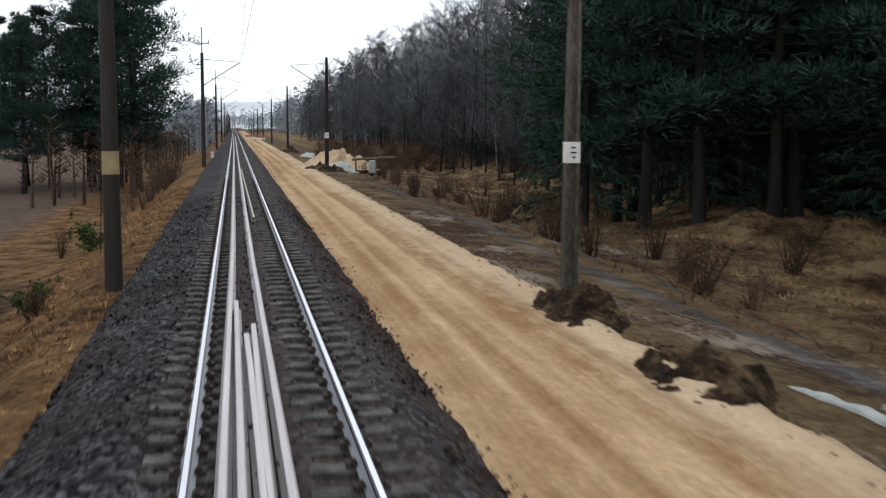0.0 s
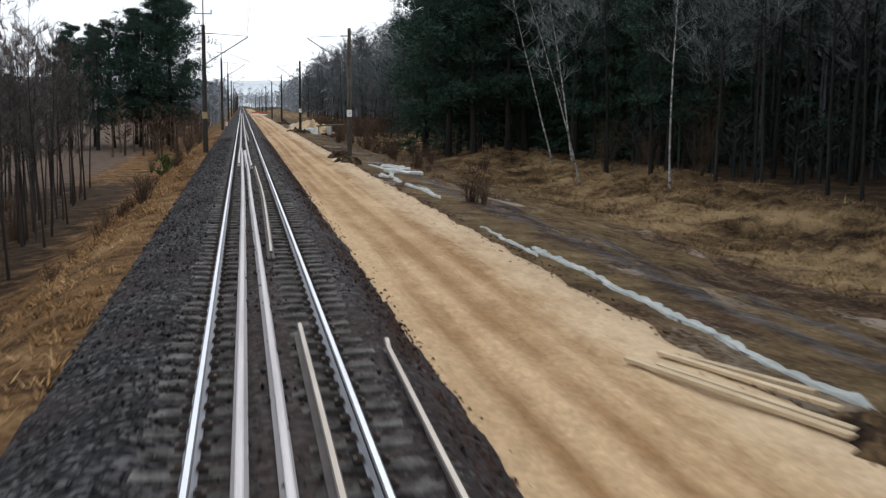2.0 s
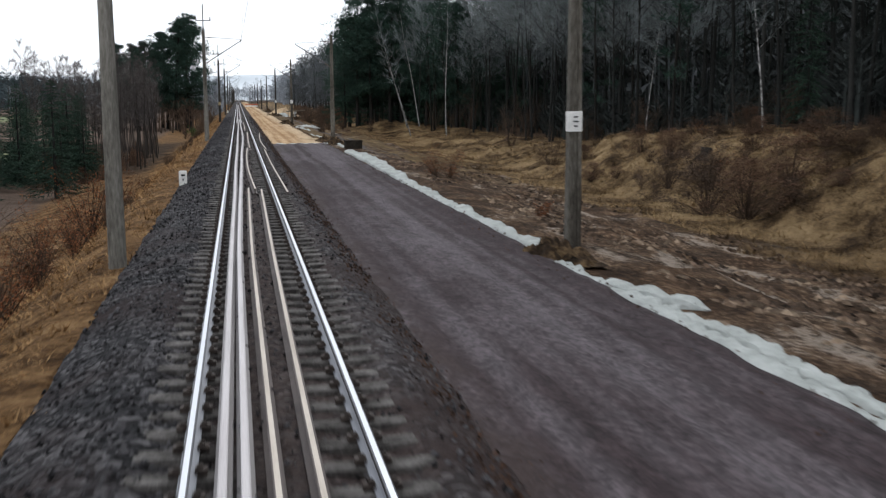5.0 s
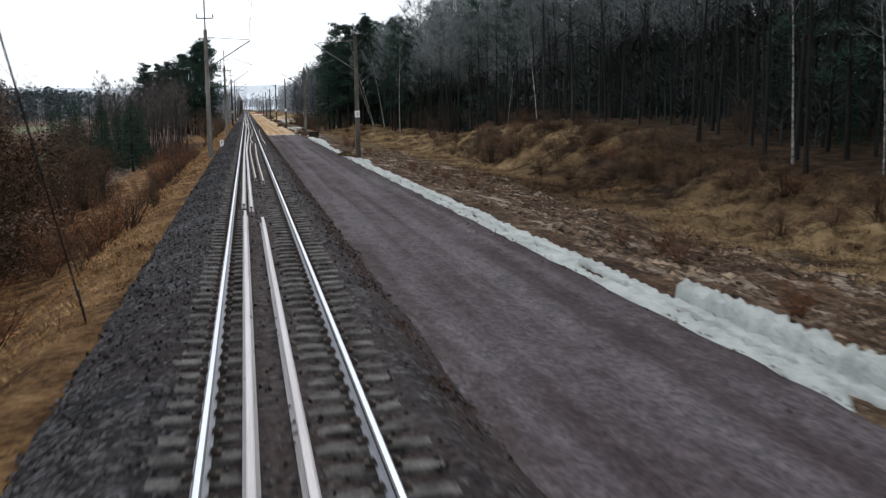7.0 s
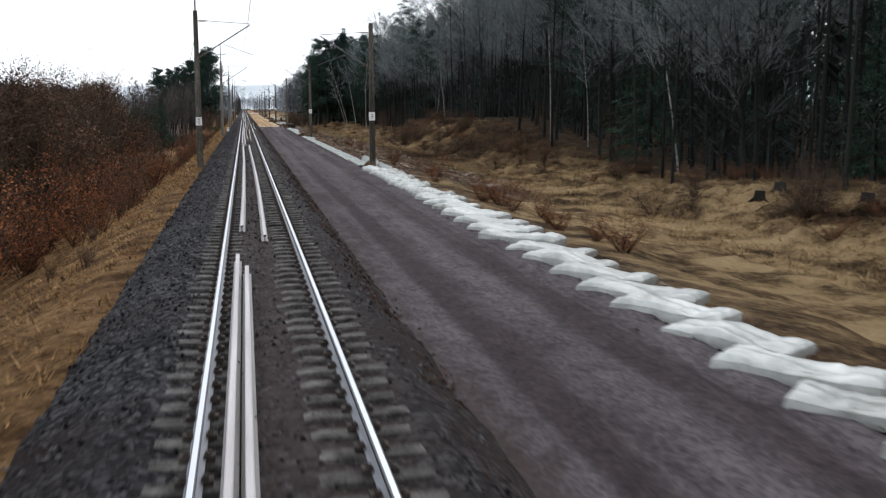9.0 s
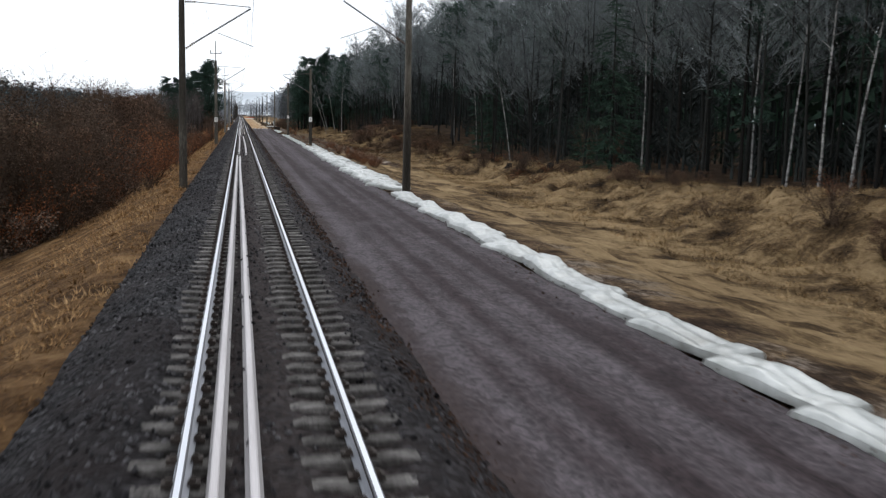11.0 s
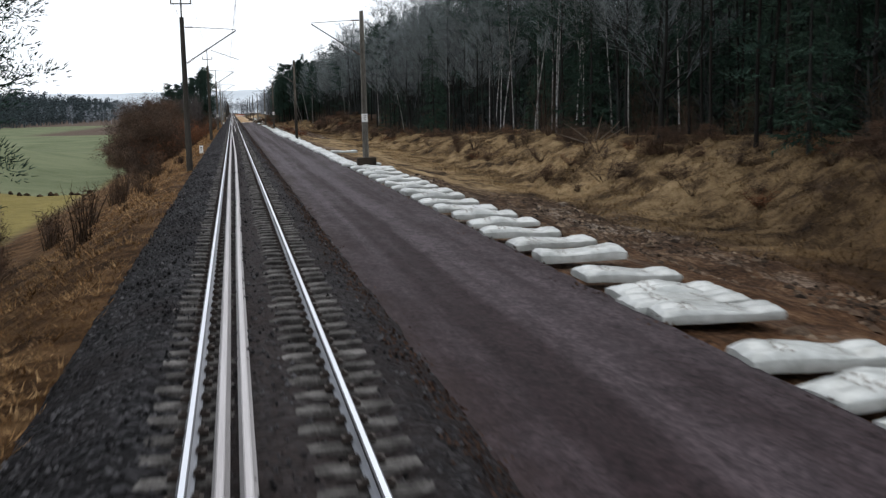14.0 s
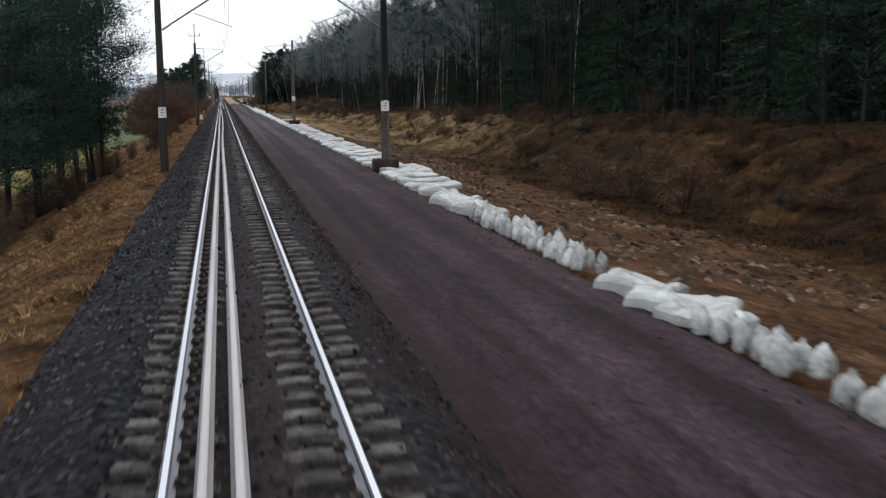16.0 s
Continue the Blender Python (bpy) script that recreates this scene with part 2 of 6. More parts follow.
def ground_material():
    m = bpy.data.materials.new("ground")
    n, l = nodes_of(m)
    b = n["Principled BSDF"]
    pos = n.new("ShaderNodeNewGeometry").outputs["Position"]
    big, mid, fine = noise_node(n, l, pos, 0.09, 4), noise_node(n, l, pos, 0.7, 7, 0.7), noise_node(n, l, pos, 7.0, 6, 0.75)
    sep = n.new("ShaderNodeSeparateXYZ")
    l.new(pos, sep.inputs[0])
    wob = math_node(n, l, "MULTIPLY_ADD", mid, 5.0, -2.5)
    x, y = math_node(n, l, "ADD", sep.outputs[0], wob), math_node(n, l, "ADD", sep.outputs[1], math_node(n, l, "MULTIPLY", wob, 3.0))
    f = math_node(n, l, "ADD", math_node(n, l, "MULTIPLY", mid, 0.6), math_node(n, l, "MULTIPLY", fine, 0.4))
    grass = straw_colour(n, l, pos, f)
    slope = ramp(n, l, f, [(0.35, (0.016, 0.009, 0.004)), (0.45, (0.07, 0.037, 0.015)), (0.54, (0.18, 0.104, 0.047)), (0.66, (0.33, 0.21, 0.105))])
    slope = mixc(n, l, band(n, l, y, -900, -270, 30), slope, mixc(n, l, 1.0, slope, (0.62, 0.58, 0.55), "MULTIPLY"))
    litter = ramp(n, l, f, [(0.36, (0.006, 0.0045, 0.0035)), (0.5, (0.042, 0.027, 0.0165)), (0.66, (0.12, 0.078, 0.045))])
    streak = math_node(n, l, "ADD", math_node(n, l, "MULTIPLY", noise_node(n, l, pos, 1.1, 8, 0.78, (1.3, 0.48, 1)), 0.62), math_node(n, l, "MULTIPLY", fine, 0.38))
    mud = ramp(n, l, math_node(n, l, "ADD", math_node(n, l, "MULTIPLY", streak, 0.55), math_node(n, l, "MULTIPLY", f, 0.45)), [(0.38, (0.008, 0.006, 0.005)), (0.47, (0.048, 0.033, 0.023)), (0.535, (0.125, 0.083, 0.053)), (0.585, (0.25, 0.175, 0.115)), (0.64, (0.48, 0.40, 0.32))])
    blot = math_node(n, l, "ADD", math_node(n, l, "MULTIPLY", noise_node(n, l, pos, 0.42, 6, 0.62, (1.2, 0.42, 1)), 0.72), math_node(n, l, "MULTIPLY", fine, 0.28))
    mud = mixc(n, l, ramp(n, l, blot, [(0.47, (0, 0, 0)), (0.53, (0.75, 0.75, 0.75))]), mixc(n, l, 1.0, mud, (0.72, 0.66, 0.62), "MULTIPLY"), mud)
    mud = mixc(n, l, ramp(n, l, blot, [(0.55, (0, 0, 0)), (0.60, (0.75, 0.75, 0.75))]), mud, (0.36, 0.30, 0.245))
    red = ramp(n, l, math_node(n, l, "ADD", math_node(n, l, "MULTIPLY", streak, 0.4), math_node(n, l, "MULTIPLY", f, 0.6)), [(0.36, (0.012, 0.008, 0.006)), (0.46, (0.06, 0.031, 0.017)), (0.54, (0.15, 0.075, 0.036)), (0.64, (0.30, 0.21, 0.14))])
    green = ramp(n, l, math_node(n, l, "ADD", math_node(n, l, "MULTIPLY", big, 0.7), math_node(n, l, "MULTIPLY", fine, 0.3)), [(0.35, (0.10, 0.12, 0.062)), (0.6, (0.175, 0.195, 0.11))])
    straw = ramp(n, l, f, [(0.35, (0.16, 0.13, 0.045)), (0.65, (0.27, 0.22, 0.075))])
    soil = ramp(n, l, f, [(0.35, (0.06, 0.042, 0.032)), (0.65, (0.15, 0.11, 0.085))])
    mud = mixc(n, l, band(n, l, y, -900, -340, 14), mud, red)
    c = mixc(n, l, band(n, l, sep.outputs[0], -16, 0, 0.5), grass, slope)
    verge = ramp(n, l, f, [(0.36, (0.03, 0.02, 0.012)), (0.48, (0.11, 0.075, 0.038)), (0.66, (0.26, 0.19, 0.10))])
    mud = mixc(n, l, math_node(n, l, "MULTIPLY", band(n, l, y, -62, 900, 8), ramp(n, l, noise_node(n, l, pos, 0.3, 5, 0.6, (1.1, 0.3, 1)), [(0.44, (0, 0, 0)), (0.54, (0.9, 0.9, 0.9))])), mud, verge)
    rutx = math_node(n, l, "ADD", sep.outputs[0], math_node(n, l, "MULTIPLY_ADD", noise_node(n, l, pos, 0.06, 3, 0.5, (0.2, 1, 0.2)), 1.6, math_node(n, l, "MULTIPLY_ADD", mid, 0.9, -1.25)))
    ruts = math_node(n, l, "MAXIMUM", band(n, l, rutx, 8.75, 9.5, 0.2), band(n, l, rutx, 10.5, 11.2, 0.2))
    mud = mixc(n, l, math_node(n, l, "MULTIPLY", math_node(n, l, "MULTIPLY", ruts, 0.8), band(n, l, sep.outputs[1], -58, 70, 8)), mud, ramp(n, l, f, [(0.36, (0.02, 0.0195, 0.02)), (0.5, (0.075, 0.07, 0.072)), (0.66, (0.22, 0.21, 0.21))]))
    wet = math_node(n, l, "MULTIPLY", band(n, l, x, 5.5, 18.5, 1.4), math_node(n, l, "SUBTRACT", 1.0, math_node(n, l, "MULTIPLY", band(n, l, x, 9.0, 40, 1.0), band(n, l, y, -303, -174, 6))))
    c = mixc(n, l, wet, c, mud)
    c = mixc(n, l, band(n, l, x, 31, 9000, 2.5), c, litter)
    c = mixc(n, l, band(n, l, x, -9000, -15, 1.0), c, soil)
    c = mixc(n, l, math_node(n, l, "MULTIPLY", band(n, l, x, -34, -9.0, 1.2), band(n, l, y, -24, 48, 5)), c, litter)
    fld = math_node(n, l, "MULTIPLY", band(n, l, sep.outputs[0], -260, -15, 0.8), band(n, l, sep.outputs[1], -700, -142, 8))
    c = mixc(n, l, fld, c, straw)
    hill = math_node(n, l, "MULTIPLY", math_node(n, l, "MAXIMUM", math_node(n, l, "MULTIPLY", band(n, l, sep.outputs[0], -260, -15, 0.8), band(n, l, sep.outputs[1], -400, -142, 4)), math_node(n, l, "MULTIPLY", band(n, l, sep.outputs[0], -260, -28, 0.8), band(n, l, sep.outputs[1], -400, 25, 4))), band(n, l, sep.outputs[1], -253.5, 900, 0.6))
    c = mixc(n, l, hill, c, green)
    c = mixc(n, l, math_node(n, l, "MULTIPLY", band(n, l, sep.outputs[0], -420, -72, 6), band(n, l, sep.outputs[1], -240, 330, 10)), c, green)
    l.new(c, b.inputs["Base Color"])
    b.inputs["Roughness"].default_value, b.inputs["Specular IOR Level"].default_value = 0.95, 0.06
    bp = n.new("ShaderNodeBump")
    bp.inputs["Strength"].default_value, bp.inputs["Distance"].default_value = 1.0, 0.26
    l.new(f, bp.inputs["Height"])
    l.new(bp.outputs["Normal"], b.inputs["Normal"])
    return m


M_GROUND = ground_material()
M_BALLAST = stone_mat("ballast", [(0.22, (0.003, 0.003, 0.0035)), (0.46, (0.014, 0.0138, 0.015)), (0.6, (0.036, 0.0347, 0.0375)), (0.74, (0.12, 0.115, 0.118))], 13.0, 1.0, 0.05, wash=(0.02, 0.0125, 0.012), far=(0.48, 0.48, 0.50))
M_STONE = mat("ballast_stone", [(0.35, (0.014, 0.0137, 0.015)), (0.65, (0.10, 0.096, 0.099))], 0.5, 40, 0.9, bump=0.3, island=0.85, space="World", spec=0.05)
M_MUDCLOD = mat("mud_lumps", [(0.35, (0.03, 0.02, 0.014)), (0.5, (0.075, 0.05, 0.034)), (0.62, (0.20, 0.15, 0.105))], 0.5, 6, 1.0, bump=0.3, island=0.8, space="World", spec=0.1)
M_CLOD = mat("earth_crumbs", [(0.35, (0.018, 0.011, 0.008)), (0.65, (0.085, 0.05, 0.035))], 0.5, 30, 1.0, bump=0.3, island=0.7, space="World", spec=0.1)
M_SAND = bed_mat("sand", (0.47, 0.325, 0.185), (0.26, 0.15, 0.068), grain=16.0, harsh=0.42, wheels=((2.7, 3.1), (4.4, 4.9)), margin=(0.66, 0.54, 0.38))
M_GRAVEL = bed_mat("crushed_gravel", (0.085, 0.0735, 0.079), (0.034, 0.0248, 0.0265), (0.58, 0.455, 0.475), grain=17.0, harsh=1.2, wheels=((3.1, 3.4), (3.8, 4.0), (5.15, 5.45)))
M_SOIL = mat("dug_soil", [(0.38, (0.008, 0.006, 0.004)), (0.5, (0.04, 0.026, 0.016)), (0.62, (0.16, 0.105, 0.055))], 1.8, 9, 1.0, bump=1.0, dist=0.15, space="World", spec=0.1)
M_SLEEPER = mat("sleeper_concrete", [(0.34, (0.022, 0.020, 0.019)), (0.46, (0.066, 0.061, 0.057)), (0.56, (0.125, 0.117, 0.11)), (0.7, (0.24, 0.227, 0.215))], 4, 34, 0.9, bump=0.35, rand=0.35, space="World", spec=0.08)
M_HEAD = mat("polished_rail_head", [(0.3, (0.60, 0.62, 0.66)), (0.7, (0.80, 0.82, 0.86))], 1, 20, 0.34, 1.0, bump=0.02, stretch=(8, 0.2, 8), space="World")
M_RUST = mat("rusty_rail_side", [(0.3, (0.018, 0.014, 0.012)), (0.7, (0.055, 0.042, 0.035))], 2, 30, 0.8, 0.2, bump=0.2, space="World")
M_HEADSIDE = mat("dull_rail_head_side", [(0.3, (0.06, 0.06, 0.066)), (0.7, (0.15, 0.15, 0.165))], 2, 25, 0.5, 0.5, bump=0.05, stretch=(6, 0.3, 6), space="World")
M_FOOT = mat("rail_foot_steel", [(0.3, (0.13, 0.135, 0.15)), (0.7, (0.27, 0.28, 0.31))], 2, 25, 0.45, 0.5, bump=0.1, stretch=(6, 0.3, 6), space="World")
M_LOOSE = mat("mill_scale_rail", [(0.3, (0.36, 0.33, 0.33)), (0.55, (0.51, 0.48, 0.48)), (0.75, (0.62, 0.595, 0.595))], 1.2, 18, 0.45, 0.35, bump=0.1, stretch=(8, 0.25, 8), space="World")
M_LOOSEFOOT = mat("loose_rail_foot", [(0.3, (0.20, 0.185, 0.185)), (0.7, (0.38, 0.36, 0.36))], 1.2, 18, 0.55, 0.3, bump=0.1, stretch=(8, 0.25, 8), space="World")
M_LOOSEWEB = mat("loose_rail_web", [(0.3, (0.06, 0.05, 0.047)), (0.7, (0.17, 0.14, 0.13))], 1.2, 18, 0.7, 0.2, bump=0.1, space="World")
M_WORNRAIL = mat("worn_yellowish_rail", [(0.3, (0.33, 0.28, 0.23)), (0.6, (0.56, 0.50, 0.43)), (0.75, (0.66, 0.61, 0.54))], 1.2, 18, 0.6, 0.2, bump=0.15, stretch=(8, 0.4, 8), space="World")
M_CLIP = mat("rail_clip_steel", [(0.3, (0.02, 0.016, 0.014)), (0.7, (0.09, 0.07, 0.06))], 8, 40, 0.7, 0.3, bump=0.2)
M_POLE = mat("weathered_pole_concrete", [(0.36, (0.02, 0.017, 0.013)), (0.5, (0.05, 0.043, 0.034)), (0.6, (0.13, 0.118, 0.098)), (0.72, (0.27, 0.25, 0.215))], 0.55, 14, 0.85, bump=0.4, stretch=(1.6, 1.6, 0.32), rand=0.15, space="World")
M_PALEPOLE = mat("pale_pole_concrete", [(0.36, (0.05, 0.044, 0.036)), (0.5, (0.16, 0.15, 0.13)), (0.64, (0.30, 0.285, 0.255)), (0.75, (0.40, 0.38, 0.345))], 0.55, 14, 0.85, bump=0.4, stretch=(1.6, 1.6, 0.32), space="World")
M_DARKPOLE = mat("wet_dark_pole", [(0.34, (0.012, 0.011, 0.009)), (0.55, (0.03, 0.026, 0.021)), (0.75, (0.08, 0.07, 0.058))], 0.6, 14, 0.7, bump=0.4, stretch=(1.6, 1.6, 0.3), space="World")
M_STEEL = mat("galvanised_steel", [(0.3, (0.09, 0.09, 0.092)), (0.7, (0.19, 0.19, 0.195))], 3, 30, 0.6, 0.5, bump=0.1)
M_INSUL = mat("brown_insulator", [(0.3, (0.05, 0.03, 0.02)), (0.7, (0.10, 0.06, 0.04))], 3, 30, 0.3, bump=0)
M_PLATE = mat("white_enamel", [(0.3, (0.55, 0.54, 0.51)), (0.6, (0.80, 0.79, 0.76))], 5, 40, 0.5, bump=0.05)
M_BAND = mat("faded_ochre_paint", [(0.3, (0.26, 0.19, 0.09)), (0.7, (0.42, 0.33, 0.18))], 5, 40, 0.7, bump=0.1)
M_BLACK = mat("black_paint", [(0.3, (0.006, 0.006, 0.006)), (0.7, (0.018, 0.018, 0.018))], 5, 40, 0.8, bump=0.05)
M_PLINTH = mat("pole_footing_concrete", [(0.35, (0.016, 0.012, 0.009)), (0.55, (0.045, 0.034, 0.024)), (0.75, (0.12, 0.095, 0.07))], 1.6, 14, 0.95, bump=0.6, dist=0.05, space="World")
M_TROUGH = mat("blackened_concrete", [(0.35, (0.012, 0.010, 0.008)), (0.55, (0.03, 0.025, 0.02)), (0.75, (0.09, 0.08, 0.06))], 2.2, 16, 0.95, bump=0.6, dist=0.05, space="World", spec=0.1)
M_FILM = mat("white_plastic_wrap", [(0.32, (0.21, 0.205, 0.18)), (0.40, (0.33, 0.34, 0.32)), (0.52, (0.46, 0.475, 0.455)), (0.68, (0.60, 0.615, 0.59))], 1.1, 5, 0.3, bump=0.4, dist=0.06, rand=0.12, space="World", spec=0.5)
M_BAG = mat("glossy_white_bag", [(0.34, (0.20, 0.19, 0.17)), (0.42, (0.38, 0.385, 0.37)), (0.52, (0.52, 0.53, 0.515)), (0.66, (0.70, 0.71, 0.69))], 3.0, 12, 0.24, bump=0.7, dist=0.05, rand=0.2, space="World", spec=0.6)
M_SHEET = mat("pale_geotextile", [(0.3, (0.25, 0.265, 0.25)), (0.5, (0.41, 0.435, 0.415)), (0.7, (0.56, 0.58, 0.56))], 1.2, 7, 0.75, bump=0.9, dist=0.14, space="World", spec=0.2)
M_STRAP = mat("brown_print", [(0.3, (0.10, 0.08, 0.06)), (0.7, (0.22, 0.18, 0.14))], 4, 40, 0.7, bump=0.1)
M_BOARD = mat("pale_board", [(0.3, (0.36, 0.26, 0.15)), (0.7, (0.62, 0.50, 0.34))], 2, 22, 0.8, bump=0.2, stretch=(8, 1, 8), rand=0.2)
M_OLDWOOD = mat("grey_old_wood", [(0.3, (0.08, 0.065, 0.05)), (0.7, (0.22, 0.18, 0.14))], 2, 22, 0.9, bump=0.4, rand=0.2)
M_BARK = mat("dark_bark", [(0.3, (0.010, 0.0105, 0.010)), (0.55, (0.024, 0.0245, 0.023)), (0.75, (0.056, 0.056, 0.052))], 1.2, 12, 0.95, bump=0.8, dist=0.05, stretch=(1, 1, 0.25), rand=0.35, spec=0.1)
M_PINEBARK = mat("pine_bark", [(0.3, (0.009, 0.0085, 0.008)), (0.55, (0.022, 0.020, 0.018)), (0.75, (0.05, 0.042, 0.036))], 1.0, 10, 0.95, bump=0.8, dist=0.05, stretch=(1, 1, 0.3), rand=0.3, spec=0.1)
M_BIRCH = mat("birch_bark", [(0.40, (0.02, 0.019, 0.018)), (0.47, (0.16, 0.155, 0.15)), (0.6, (0.42, 0.415, 0.40)), (0.75, (0.58, 0.57, 0.55))], 1.3, 6, 0.8, bump=0.2, stretch=(1, 1, 2.2), rand=0.2, spec=0.2)
# darkened twig copy: the shade inside the forest is put into the colour
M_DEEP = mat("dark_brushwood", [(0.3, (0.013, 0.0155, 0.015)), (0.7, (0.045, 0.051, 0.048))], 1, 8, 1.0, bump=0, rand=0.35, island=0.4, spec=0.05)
# crown twigs lightened in the colour for sky light and haze
M_TWIG = mat("bare_twigs", [(0.3, (0.085, 0.097, 0.10)), (0.7, (0.235, 0.258, 0.262))], 1, 8, 1.0, bump=0, rand=0.35, island=0.4, spec=0.05)
# cool grey twig colour of the farther trees, standing in for haze
M_HAZETWIG = mat("grey_twigs", [(0.3, (0.05, 0.055, 0.058)), (0.7, (0.125, 0.134, 0.139))], 1, 8, 1.0, bump=0, rand=0.35, island=0.4, spec=0.05)
M_ALDER = mat("grey_brown_alder_bark", [(0.3, (0.022, 0.0185, 0.016)), (0.55, (0.05, 0.043, 0.038)), (0.75, (0.10, 0.09, 0.08))], 1.2, 12, 0.95, bump=0.5, dist=0.04, stretch=(1, 1, 0.25), rand=0.4, spec=0.1)
M_ALDERTWIG = mat("brown_grey_alder_twigs", [(0.3, (0.045, 0.039, 0.037)), (0.7, (0.12, 0.106, 0.10))], 1, 8, 1.0, bump=0, rand=0.35, island=0.4, spec=0.05)
M_SCRUB = mat("brown_scrub_twigs", [(0.3, (0.035, 0.024, 0.017)), (0.7, (0.115, 0.08, 0.058))], 1, 8, 1.0, bump=0, rand=0.35, island=0.4, spec=0.05)
# distant conifers and twigs: bluish haze is mixed into the base colours
M_FARSPRUCE = mat("distant_conifers", [(0.3, (0.035, 0.048, 0.052)), (0.7, (0.075, 0.092, 0.097))], 1, 8, 1.0, bump=0, island=0.3, spec=0.05)
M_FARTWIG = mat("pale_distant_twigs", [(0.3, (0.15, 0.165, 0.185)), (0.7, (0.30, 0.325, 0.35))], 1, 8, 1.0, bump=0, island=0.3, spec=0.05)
# the hill's pale blue-grey is painted haze
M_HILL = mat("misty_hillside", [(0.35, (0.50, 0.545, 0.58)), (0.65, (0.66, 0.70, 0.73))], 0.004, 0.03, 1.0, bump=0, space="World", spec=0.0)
M_BROWNLEAF = mat("withered_brown_leaves", [(0.3, (0.05, 0.032, 0.023)), (0.55, (0.125, 0.076, 0.05)), (0.75, (0.25, 0.14, 0.08))], 0.5, 5, 0.95, bump=0, rand=0.4, island=0.5, spec=0.05)
M_DEADLEAF = mat("grey_brown_dead_leaves", [(0.3, (0.032, 0.025, 0.02)), (0.55, (0.085, 0.06, 0.045)), (0.75, (0.17, 0.115, 0.08))], 0.5, 5, 0.95, bump=0, rand=0.4, island=0.5, spec=0.05)
M_NEEDLE = mat("pine_needles", [(0.3, (0.015, 0.032, 0.026)), (0.55, (0.032, 0.060, 0.045)), (0.75, (0.058, 0.092, 0.066))], 0.6, 5, 0.8, bump=0, rand=0.25, island=0.4, spec=0.1)
M_SPRUCE = mat("spruce_needles", [(0.3, (0.014, 0.030, 0.022)), (0.55, (0.032, 0.058, 0.040)), (0.75, (0.055, 0.088, 0.058))], 0.6, 5, 0.85, bump=0, rand=0.25, island=0.4, spec=0.1)
M_RUSSET = mat("russet_oak_leaves", [(0.3, (0.08, 0.028, 0.013)), (0.55, (0.19, 0.072, 0.03)), (0.75, (0.30, 0.13, 0.055))], 0.8, 5, 0.9, bump=0, rand=0.3, island=0.5, spec=0.1)
M_GRASS = tuft_mat("dry_slope_grass", 1.0, True)
M_STRAW = tuft_mat("matted_straw_grass", 1.15, False)
M_REED = mat("brown_weeds", [(0.3, (0.06, 0.035, 0.02)), (0.7, (0.18, 0.10, 0.055))], 0.5, 3, 1.0, bump=0, island=0.5, space="World", spec=0.05)
M_RED = mat("red_paint", [(0.3, (0.32, 0.06, 0.03)), (0.7, (0.50, 0.12, 0.06))], 2, 20, 0.6, bump=0.05)
M_GREENWEED = mat("green_bramble", [(0.3, (0.03, 0.05, 0.018)), (0.7, (0.09, 0.13, 0.04))], 0.6, 5, 0.9, bump=0, island=0.5, spec=0.1)


# ---------------------------------------------------------------- mesh helpers
def mesh_from(name, verts, faces, mats, smooth=False, idx=None):
    me = bpy.data.meshes.new(name)
    me.from_pydata(verts, [], faces)
    for m in mats if isinstance(mats, (list, tuple)) else [mats]:
        me.materials.append(m)
    if idx is not None:
        me.polygons.foreach_set("material_index", idx)
    if smooth:
        me.polygons.foreach_set("use_smooth", [True] * len(me.polygons))
    me.update()
    return me


def put(name, me, parent=None, m=None, label="", category="", group="", kind=""):
    ob = new(name, me)
    if parent:
        ob.parent = parent
    if m is not None:
        ob.matrix_basis = m
    return tagged(ob, label, category, group, kind)


def empty(name, m, label, category, group=""):
    ob = new(name)
    ob.matrix_basis = m
    return tagged(ob, label, category, group)


def part(name, bm, material, parent, label="", smooth=False):
    me = bpy.data.meshes.new(name)
    bm.to_mesh(me)
    bm.free()
    me.materials.append(material)
    if smooth:
        me.polygons.foreach_set("use_smooth", [True] * len(me.polygons))
    return put(name, me, parent, label=label)


def box_bm(sx, sy, sz, m=None, bevel=0.0):
    bm = bmesh.new()
    bmesh.ops.create_cube(bm, size=1.0, matrix=(m or Matrix()) @ Matrix.Diagonal((sx, sy, sz, 1)))
    if bevel:
        bmesh.ops.bevel(bm, geom=bm.edges[:], offset=bevel, segments=2, affect="EDGES", profile=0.6)
    return bm


